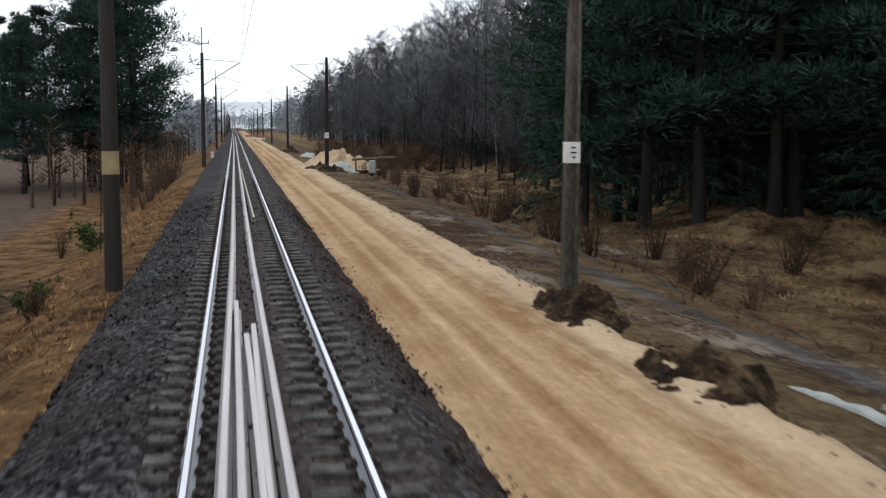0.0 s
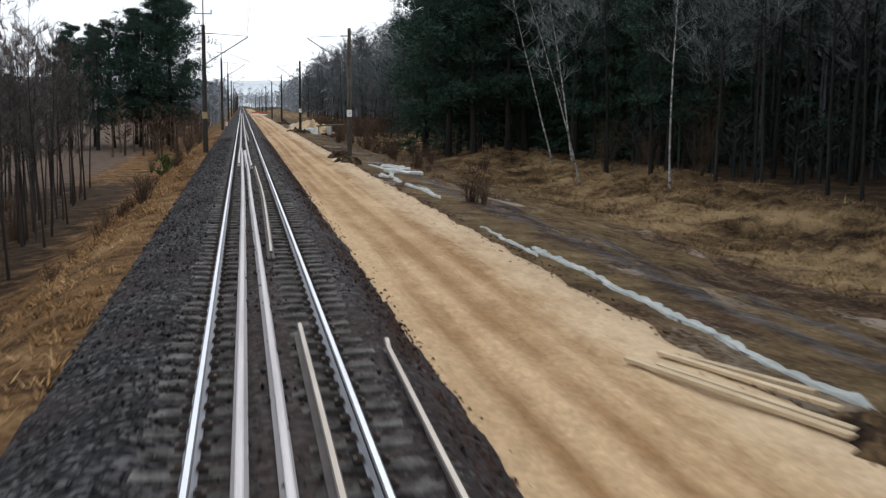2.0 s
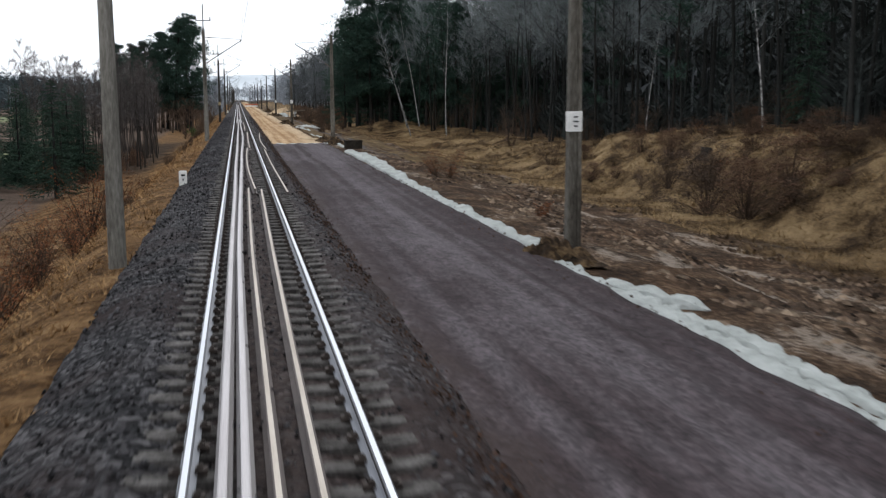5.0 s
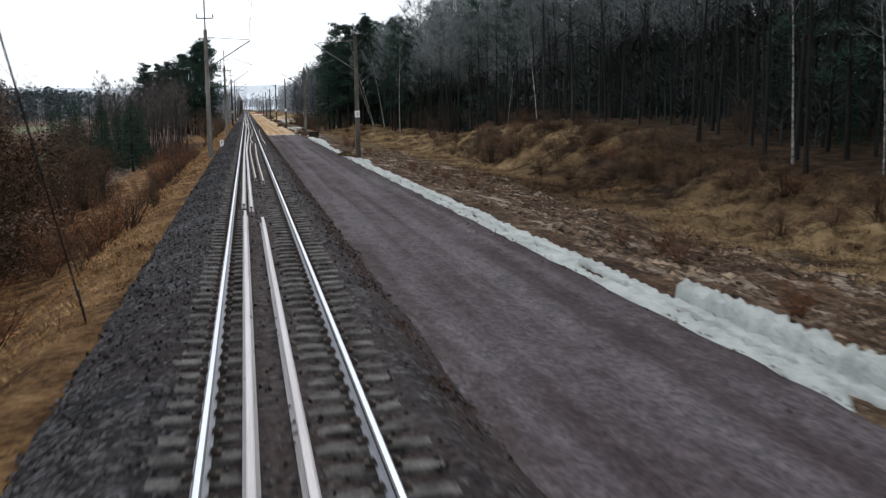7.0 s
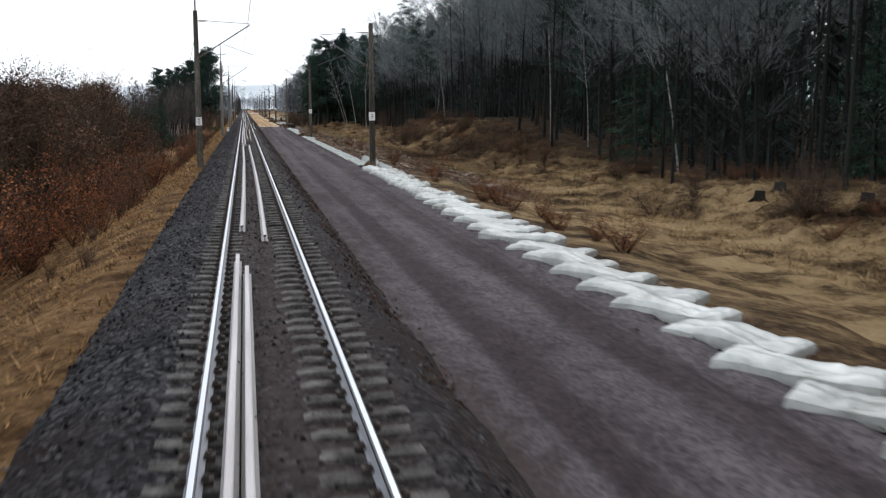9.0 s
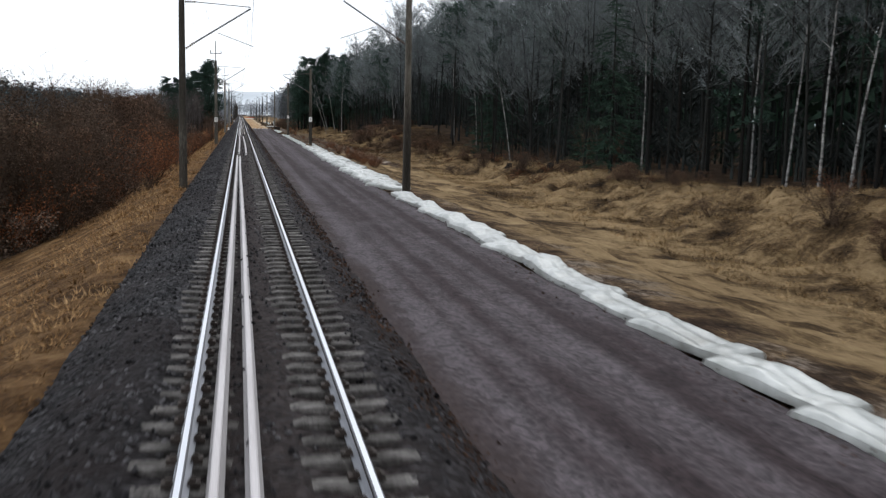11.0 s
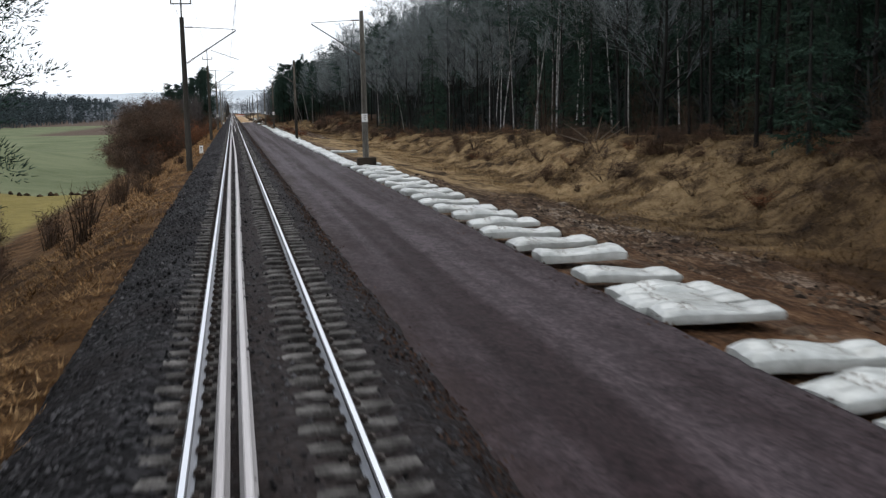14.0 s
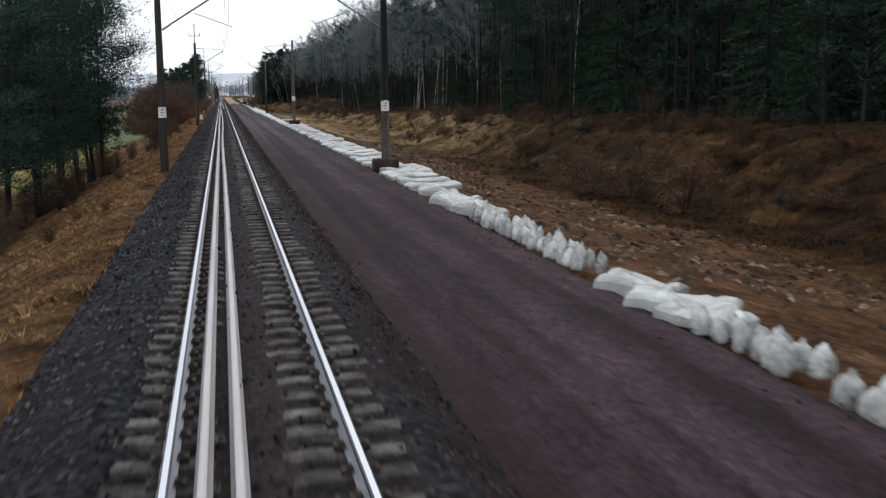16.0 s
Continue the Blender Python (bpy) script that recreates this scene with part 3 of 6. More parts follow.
class Builder:
    """Collects tubes and leaves into one mesh."""

    def __init__(self):
        self.v, self.f = [], []

    def tube(self, pts, radii, sides=5, cap=False):
        base = len(self.v)
        pts = [Vector(p) for p in pts]
        for i, (p, r) in enumerate(zip(pts, radii)):
            d = (pts[min(i + 1, len(pts) - 1)] - pts[max(i - 1, 0)]).normalized()
            a = d.orthogonal().normalized() if abs(d.z) < 0.98 else Vector((1, 0, 0))
            a = (a - d * a.dot(d)).normalized()
            b = d.cross(a)
            for k in range(sides):
                w = 2 * math.pi * k / sides
                self.v.append(tuple(p + (a * math.cos(w) + b * math.sin(w)) * r))
        for i in range(len(pts) - 1):
            for k in range(sides):
                k2 = (k + 1) % sides
                o = base + i * sides
                self.f.append((o + k, o + k2, o + sides + k2, o + sides + k))
        if cap:
            self.f.append(tuple(base + (len(pts) - 1) * sides + k for k in range(sides)))
            self.f.append(tuple(base + k for k in reversed(range(sides))))

    def tri(self, p, d, length, width, rnd):
        d = Vector(d).normalized()
        s = d.cross(Vector((rnd.uniform(-1, 1), rnd.uniform(-1, 1), rnd.uniform(-1, 1))))
        s = s.normalized() * width * 0.5 if s.length > 1e-4 else Vector((width * 0.5, 0, 0))
        o, p = len(self.v), Vector(p)
        self.v += [tuple(p - s), tuple(p + s), tuple(p + d * length)]
        self.f.append((o, o + 1, o + 2))

    def leaf(self, p, d, length, width, rnd):
        d = Vector(d).normalized()
        s = d.cross(Vector((rnd.uniform(-1, 1), rnd.uniform(-1, 1), rnd.uniform(-1, 1))))
        s = s.normalized() * width * 0.5 if s.length > 1e-4 else Vector((width * 0.5, 0, 0))
        o, p = len(self.v), Vector(p)
        self.v += [tuple(p), tuple(p + d * length * 0.5 - s), tuple(p + d * length), tuple(p + d * length * 0.5 + s)]
        self.f.append((o, o + 1, o + 2, o + 3))

    def box(self, cx, cy, cz, sx, sy, sz, rz=0.0):
        o, c, s = len(self.v), math.cos(rz), math.sin(rz)
        for dz in (-0.5, 0.5):
            for dx, dy in ((-0.5, -0.5), (0.5, -0.5), (0.5, 0.5), (-0.5, 0.5)):
                x, y = dx * sx, dy * sy
                self.v.append((cx + x * c - y * s, cy + x * s + y * c, cz + dz * sz))
        self.f += [(o, o + 3, o + 2, o + 1), (o + 4, o + 5, o + 6, o + 7)] + [(o + k, o + (k + 1) % 4, o + 4 + (k + 1) % 4, o + 4 + k) for k in range(4)]

    def mesh(self, name, mats, smooth=False):
        return mesh_from(name, self.v, self.f, mats, smooth)


# ---------------------------------------------------------------- ground
CREST_Y = [-600, -378, -365, -338, -300, -283, -268, -241, -225, -205, -185, -164, -140, -125, -95, -74, -61, -45, -28, 0, 40, 900]
CREST_Z = [0.3, 0.2, 0.5, 0.4, 0.1, -0.3, -0.4, -0.5, -1.4, -1.9, -1.6, -2.7, -2.5, -1.6, 0.4, 0.8, 0.6, -0.9, -1.9, -2.3, -2.2, -1.5]


def ground_z(x, y):
    """Height of the natural ground; z = 0 is the top of the rails."""
    x, y = np.asarray(x, float), np.asarray(y, float)
    crest = np.interp(y, CREST_Y, CREST_Z)
    right_x = [3, 6.2, 8.5, 10, 12, 14.5, 18, 21]
    base = np.interp(x, right_x, [-1.1, -0.82, -0.9, -1.15, -1.8, -2.4, -2.75, -3.0])
    foot = np.minimum(base, crest)
    bank = np.interp(x, [21, 23, 27, 29.5, 33, 45, 120], [0, 0.12, 0.72, 0.96, 1.06, 1.1, 1.15])
    right = np.where(x > 21, -3.0 + (crest + 3.0) * bank, base)
    left = np.interp(x, [-3000, -700, -240, -110, -70, -46, -27, -20, -15, -11, -7, -4.4, -2.9, -2.2], [-4, -2, 0.2, 2.2, 2.0, -0.2, -4.4, -5.4, -5.3, -4.3, -2.5, -1.1, -0.45, -0.62])
    flat = np.interp(x, [-3000, -60, -20, -11, -7, -4.4, -2.9, -2.2], [-2, -2.2, -2.0, -2.2, -1.9, -1.1, -0.45, -0.62])
    k = np.clip((y - 30) / 120, 0, 1)
    left = left * (1 - k) + flat * k
    steep = np.interp(x, [-20, -11, -9, -7, -5.4, -4.3, -2.9, -2.2], [-4.4, -4.5, -4.25, -3.5, -2.05, -1.1, -0.45, -0.62])
    ks = np.clip((y + 178) / 25, 0, 1)
    left = left * (1 - ks) + np.minimum(left, steep) * ks
    right = right + 1.5 * np.exp(-((x - 23) / 5.5) ** 2 - ((y - 47) / 12) ** 2)
    z = np.where(x < 0, left, right)
    z = np.where((x > -2.2) & (x < 3), -1.1, z)
    return z


def fractal(x, y, scale, seed=0.0):
    return np.array([noise.fractal(Vector((a / scale, b / scale, seed)), 1.0, 2.0, 4) for a, b in zip(np.ravel(x), np.ravel(y))]).reshape(np.shape(x))


def build_ground():
    xs = np.concatenate([[-3000, -1500, -800, -400, -240, -170], np.arange(-110, -30, 8), np.arange(-30, -14, 2.0), np.arange(-14, -2.0, 0.6), [-2.0, 0, 3], np.arange(5.6, 34, 0.8), np.arange(34, 60, 3.0), [70, 90, 130, 200, 400, 900, 3000]])
    ys = np.concatenate([[-3000, -1500, -900, -650], np.arange(-520, -440, 4.0), np.arange(-440, 110, 1.0), np.arange(110, 320, 3.0), np.arange(320, 900, 20), [1000, 1400, 2000, 3000]])
    gx, gy = np.meshgrid(xs, ys)
    gz = ground_z(gx, gy)
    rough = fractal(gx, gy, 3.0) * 0.10 + fractal(gx, gy, 14.0, 5.0) * 0.35
    bank = np.clip((gx - 9) / 8, 0, 1) + np.clip((-gx - 4) / 6, 0, 1) * 0.6
    ruts = np.where((gx > 9.5) & (gx < 18), 0.05 * np.sin(gx * 3.1 + 0.7 * np.sin(gy * 0.05)), 0)
    gz = gz + rough * np.clip(bank, 0, 1) * np.where(np.abs(gx) > 200, 0, 1) + ruts
    on_bank = np.clip((gx - 20.5) / 2.5, 0, 1) * np.clip((33 - gx) / 2.5, 0, 1)
    gz += on_bank * (fractal(gx, gy, 6.0, 9.0) * 0.6 - np.abs(fractal(gx, gy * 0.8, 2.0, 13.0)) * 0.85 + fractal(gx, gy, 1.1, 19.0) * 0.36 + 0.12)
    in_mud = np.clip((gx - 8.5) / 2, 0, 1) * np.clip((20 - gx) / 2, 0, 1)
    gz += in_mud * (fractal(gx, gy, 1.5, 17.0) * 0.24 + fractal(gx, gy * 0.4, 3.0, 27.0) * 0.2)
    v = np.stack([gx.ravel(), gy.ravel(), gz.ravel()], 1).tolist()
    w = len(xs)
    f = [(j * w + i, j * w + i + 1, (j + 1) * w + i + 1, (j + 1) * w + i) for j in range(len(ys) - 1) for i in range(w - 1)]
    put("ground", mesh_from("ground", v, f, M_GROUND, True), label="dry winter grass, muddy track and fields beside the railway", kind="structure", category="ground")
    return xs, ys, gz


GX, GY, GZ = build_ground()


def gz_at(x, y):
    """Height of the built ground at a place."""
    i = min(max(int(np.searchsorted(GX, x)) - 1, 0), len(GX) - 2)
    j = min(max(int(np.searchsorted(GY, y)) - 1, 0), len(GY) - 2)
    u, w = (x - GX[i]) / (GX[i + 1] - GX[i]), (y - GY[j]) / (GY[j + 1] - GY[j])
    return float((GZ[j, i] * (1 - u) + GZ[j, i + 1] * u) * (1 - w) + (GZ[j + 1, i] * (1 - u) + GZ[j + 1, i + 1] * u) * w)


def strip(name, material, y0, y1, step, xs, zs, rough, edge=0.0, seed=0.0, label="", ruts=None, smooth=True):
    """A long bed laid along the track: a cross-section swept along y with uneven surface and edges."""
    ys = np.arange(y0, y1 + step * 0.5, step)
    gx, gy = np.meshgrid(np.array(xs, float), ys)
    gz = np.tile(np.array(zs, float), (len(ys), 1))
    gz[:, 1:-1] += (fractal(gx, gy, 0.5, seed) * rough + fractal(gx, gy, 2.5, seed + 3) * rough * 0.8)[:, 1:-1]
    if ruts is not None:
        gz[:, 1:-1] += ruts(gx, gy)[:, 1:-1]
    if edge:
        e0, e1 = fractal(gx[:, 0], gy[:, 0], 1.2, seed + 7) * edge, fractal(gx[:, -1], gy[:, -1], 1.6, seed + 11) * edge
        t = (gx - xs[0]) / (xs[-1] - xs[0])
        gx = gx + e0[:, None] * (1 - t) ** 4 + e1[:, None] * t ** 4
    v = np.stack([gx.ravel(), gy.ravel(), gz.ravel()], 1).tolist()
    w = len(xs)
    f = [(j * w + i, j * w + i + 1, (j + 1) * w + i + 1, (j + 1) * w + i) for j in range(len(ys) - 1) for i in range(w - 1)]
    return put(name, mesh_from(name, v, f, material, smooth), label=label, kind="structure", category="trackbed")


bx = [-2.95, -2.55, -2.2, -1.9, -1.6, -1.4, -1.25, -1.1, -0.95, -0.8, -0.65, -0.5, -0.35, -0.2, 0, 0.2, 0.35, 0.5, 0.65, 0.8, 0.95, 1.1, 1.25, 1.4, 1.6, 1.85, 2.15, 2.45]
bz = [-1.1, -0.50, -0.36, -0.25, -0.18, -0.155, -0.165, -0.22, -0.25, -0.26, -0.255, -0.225, -0.20, -0.185, -0.185, -0.205, -0.235, -0.25, -0.26, -0.265, -0.255, -0.235, -0.185, -0.185, -0.25, -0.40, -0.60, -1.1]
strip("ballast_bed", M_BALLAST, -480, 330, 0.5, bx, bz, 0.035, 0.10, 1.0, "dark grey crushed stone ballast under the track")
strip("ballast_bed_far", M_BALLAST, 330, 1200, 10, bx, bz, 0.02, 0.0, 1.0, "dark grey crushed stone ballast under the track")


def bed_ruts(gx, gy):
    r = 0
    for c, s in ((2.9, 1.0), (3.6, 0.7), (4.6, 1.0), (5.4, 0.8)):
        r = r - 0.045 * s * np.exp(-((gx - c - 0.15 * np.sin(gy * 0.04 + c)) / 0.22) ** 2)
    return r


sx = [1.75, 1.95, *np.arange(2.15, 6.1, 0.16).tolist(), 6.15, 6.3]
strip("sand_bed", M_SAND, -52, 320, 0.5, sx, [-1.0, -0.66] + [-0.66] * (len(sx) - 4) + [-0.68, -1.0], 0.03, 0.30, 21.0, "graded tan sand bed with wheel tracks", bed_ruts)
strip("sand_bed_far", M_SAND, 320, 700, 8, [1.85, 2.0, 4, 6.1, 6.3], [-1.0, -0.66, -0.66, -0.68, -1.0], 0.02, 0.0, 21.0, "graded tan sand bed")
gx_ = [1.7, 1.88, *np.arange(2.05, 6.2, 0.16).tolist(), 6.25, 6.45]
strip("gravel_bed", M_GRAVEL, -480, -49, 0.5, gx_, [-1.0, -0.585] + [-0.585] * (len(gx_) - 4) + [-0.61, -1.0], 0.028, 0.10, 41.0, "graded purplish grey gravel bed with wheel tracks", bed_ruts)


# ---------------------------------------------------------------- track
RAIL = [(-0.023, 0.0), (0.023, 0.0), (0.036, -0.007), (0.037, -0.03), (0.010, -0.045), (0.009, -0.135), (0.072, -0.158), (0.075, -0.172), (-0.075, -0.172), (-0.072, -0.158), (-0.009, -0.135), (-0.010, -0.045), (-0.037, -0.03), (-0.036, -0.007)]
RAIL_MAT = [0, 3, 3, 1, 1, 2, 2, 2, 2, 2, 1, 1, 3, 3]      # running band, web, foot, head side by profile edge


def rail_mesh(name, pts, z, mats, label, group, tilt=0.0, lift=0.0):
    """A flat-bottomed rail swept along a line of (x, y)."""
    v, f, idx, n = [], [], [], len(RAIL)
    c, s = math.cos(tilt), math.sin(tilt)
    for i, p in enumerate(pts):
        a, b = pts[max(i - 1, 0)], pts[min(i + 1, len(pts) - 1)]
        d = Vector((b[0] - a[0], b[1] - a[1], 0)).normalized()
        side = Vector((-d.y, d.x, 0)) * (1 if d.y < 0 else -1)
        for u, w in RAIL:
            uu, ww = u * c - w * s, u * s + w * c
            v.append((p[0] + side.x * uu, p[1] + side.y * uu, z + ww + lift))
    for i in range(len(pts) - 1):
        for k in range(n):
            k2 = (k + 1) % n
            f.append((i * n + k, i * n + k2, (i + 1) * n + k2, (i + 1) * n + k))
            idx.append(RAIL_MAT[k])
    for e, rev in ((0, True), (len(pts) - 1, False)):
        o = e * n
        for q in ((0, 1, 2, 13), (2, 3, 12, 13), (3, 4, 11, 12), (4, 5, 10, 11), (5, 6, 9, 10), (6, 7, 8, 9)):
            f.append(tuple(o + k for k in (q if rev else q[::-1])))
            idx.append(1)
    rail = empty(name, Matrix(), label, "rail", group)
    for k, (what, m) in enumerate(zip(("running_surface", "web", "foot", "head"), mats)):
        mine = [q for q, i in zip(f, idx) if i == k]
        used = sorted({i for q in mine for i in q})
        at_new = {o: i for i, o in enumerate(used)}
        put(what, mesh_from(what, [v[o] for o in used], [tuple(at_new[i] for i in q) for q in mine], m), rail)
    return rail


def line(points, step=2.0):
    """Points along a polyline of (x, y), from the greatest y down, smoothed."""
    ys = np.array([p[1] for p in points], float)[::-1]
    xs = np.array([p[0] for p in points], float)[::-1]
    yy = np.arange(ys[0], ys[-1] + 1e-6, step)
    if yy[-1] < ys[-1] - 0.01:
        yy = np.append(yy, ys[-1])
    xx = np.interp(yy, ys, xs)
    if len(xx) > 8:
        ker = np.array([1, 2, 3, 2, 1]) / 9.0
        sm = np.convolve(np.pad(xx, 2, mode="edge"), ker, "valid")
        xx = np.concatenate([xx[:1], sm[1:-1], xx[-1:]])
    return list(zip(xx.tolist(), yy.tolist()))


for sx_ in (-0.753, 0.753):
    rail_mesh("running_rail", [(sx_, y) for y in range(-480, 1201, 40)], 0.0, [M_HEAD, M_RUST, M_FOOT, M_HEADSIDE], "bright polished steel running rail clipped to the sleepers", "running rails")

LOOSE = [  # points from far to near; lean; worn
    ([(-0.39, 300), (-0.36, 120), (-0.39, 24), (-0.46, 8.4), (-0.45, -0.2)], 0, 0),
    ([(0.02, 300), (0.0, 120), (0.02, 24), (0.08, 8.3), (0.13, -2.2)], 0, 0),
    ([(-0.33, 17.2), (-0.30, 8.4), (-0.29, -5), (-0.28, -18), (-0.31, -31), (-0.35, -44.5), (-0.36, -57), (-0.39, -70), (-0.44, -83), (-0.43, -96), (-0.47, -109), (-0.47, -122), (-0.44, -150)], 0, 0),
    ([(-0.09, 15.1), (-0.10, 8.3), (-0.03, -5), (-0.04, -18), (0.01, -31), (0.04, -44), (-0.01, -57), (-0.14, -70.7), (-0.19, -83.5), (-0.27, -96), (-0.33, -109), (-0.29, -122), (-0.22, -151)], 0, 0),
    ([(-0.20, 14.4), (-0.13, 8.3), (-0.10, 3.0), (-0.085, -1.2)], 0, 0),
    ([(0.10, 70), (0.16, 55), (0.22, 40), (0.24, 33)], 0, 1),
    ([(0.29, -2.7), (0.30, -6), (0.36, -18), (0.30, -26), (0.24, -31.7)], 0, 1),
    ([(0.42, -38.7), (0.41, -44.6), (0.33, -57.5), (0.34, -67.6)], 0, 1),
    ([(0.21, -67.6), (0.12, -71), (0.04, -83.6), (0.10, -90), (0.20, -95.8)], 0, 1),
    ([(-0.01, -95.3), (-0.09, -109), (-0.06, -122), (0.02, -138)], 0, 1),
    ([(0.38, -96.0), (0.30, -109), (0.26, -122), (0.30, -140)], 0, 1),
    ([(1.47, -39.5), (1.34, -43), (1.14, -57.3), (1.25, -68.0)], 0, 1),
    ([(1.14, -68.4), (1.12, -82.7), (1.18, -96.5)], 0, 1),
    ([(-0.40, -152), (-0.34, -174), (-0.35, -187), (-0.36, -200), (-0.40, -208.8)], 0, 0),
    ([(0.05, -154), (0.12, -174), (0.16, -187), (0.16, -200), (0.11, -210.8)], 0, 0),
    ([(-0.47, -213.8), (-0.47, -227), (-0.48, -292), (-0.49, -318), (-0.47, -350), (-0.48, -480)], 0, 0),
    ([(-0.30, -215.4), (-0.31, -227), (-0.22, -255), (-0.14, -292), (-0.15, -305), (-0.19, -331), (-0.24, -345), (-0.25, -358), (-0.20, -385), (-0.19, -400), (-0.22, -480)], 0, 0),
]
for pts, lean, worn in LOOSE:
    ln = line(pts)
    outside = pts[0][0] > 0.9
    pale = M_WORNRAIL if worn else M_LOOSE
    rail_mesh("loose_rail", ln, -0.005 if not outside else -0.06, [pale, M_LOOSEWEB, M_LOOSEWEB if worn else M_LOOSEFOOT, M_LOOSEWEB if worn else pale],
              "rust-stained old steel rail lying loose along the track" if worn else "pale grey new steel rail lying loose between the running rails", "loose rails", radians(lean))


def sleeper_mesh():
    b = Builder()
    prof = [(-1.28, 0.0), (-1.18, 0.005), (-0.95, 0.0), (-0.45, 0.0), (-0.28, -0.03), (0.22, -0.03), (0.36, 0.0), (0.95, 0.0), (1.18, 0.005), (1.28, 0.0)]
    for x, z in prof:
        b.v += [(x, -0.128, -0.18), (x, -0.122, z - 0.007), (x, -0.116, z), (x, 0.116, z), (x, 0.122, z - 0.007), (x, 0.128, -0.18)]
    for i in range(len(prof) - 1):
        for k in range(5):
            o = i * 6
            b.f.append((o + k, o + 6 + k, o + 7 + k, o + 1 + k))
    b.f += [(0, 1, 2, 3, 4, 5), tuple((len(prof) - 1) * 6 + k for k in (5, 4, 3, 2, 1, 0))]
    return b.mesh("sleeper", M_SLEEPER)


def fastenings(y0, y1):
    b = Builder()
    rnd = random.Random(5)
    for k in range(int((y1 - y0) / 0.6)):
        y = y0 + 0.6 * k
        for x in (-0.753, 0.753):
            for s in (-1, 1):
                b.box(x + s * 0.105, y, -0.150, 0.10, 0.10, 0.05)
                b.box(x + s * 0.095, y + rnd.uniform(-0.01, 0.01), -0.118, 0.05, 0.04, 0.04)
    return put("rail_fastenings", b.mesh("rail_fastenings", M_CLIP), kind="stuff", label="dark rusty clips and bolts holding rails to sleepers", category="fastening")


fastenings(-456, 60)

# ---------------------------------------------------------------- catenary poles
def taper_bm(r0, r1, h, sides=12, rect=None):
    bm = bmesh.new()
    if rect:
        w0, d0, w1, d1 = rect
        shape = [(-0.5, -0.5), (-0.22, -0.5), (-0.18, -0.28), (0.18, -0.28), (0.22, -0.5), (0.5, -0.5), (0.5, 0.5), (0.22, 0.5), (0.18, 0.28), (-0.18, 0.28), (-0.22, 0.5), (-0.5, 0.5)]
    rings = []
    for i in range(9):
        t = i / 8
        if rect:
            w, d = w0 + (w1 - w0) * t, d0 + (d1 - d0) * t
            ring = [bm.verts.new((x * w, y * d, h * t)) for x, y in shape]
        else:
            r = r0 + (r1 - r0) * t
            ring = [bm.verts.new((r * math.cos(2 * math.pi * k / sides), r * math.sin(2 * math.pi * k / sides), h * t)) for k in range(sides)]
        rings.append(ring)
    for a, b in zip(rings, rings[1:]):
        for k in range(len(a)):
            k2 = (k + 1) % len(a)
            bm.faces.new((a[k], a[k2], b[k2], b[k]))
    bm.faces.new(rings[-1])
    return bm


def tube_bm(p0, p1, r, sides=8):
    bm = bmesh.new()
    p0, p1 = Vector(p0), Vector(p1)
    d = p1 - p0
    bmesh.ops.create_cone(bm, cap_ends=True, segments=sides, radius1=r, radius2=r, depth=d.length,
                          matrix=Matrix.Translation((p0 + p1) / 2) @ d.to_track_quat("Z", "Y").to_matrix().to_4x4())
    return bm


def insulator_bm(p0, p1, r):
    bm = bmesh.new()
    p0, p1 = Vector(p0), Vector(p1)
    d = p1 - p0
    q = d.to_track_quat("Z", "Y").to_matrix().to_4x4()
    for k in range(5):
        bmesh.ops.create_cone(bm, cap_ends=True, segments=10, radius1=r, radius2=r * 0.55, depth=d.length / 6, matrix=Matrix.Translation(p0 + d * (k + 0.5) / 5) @ q)
    return bm


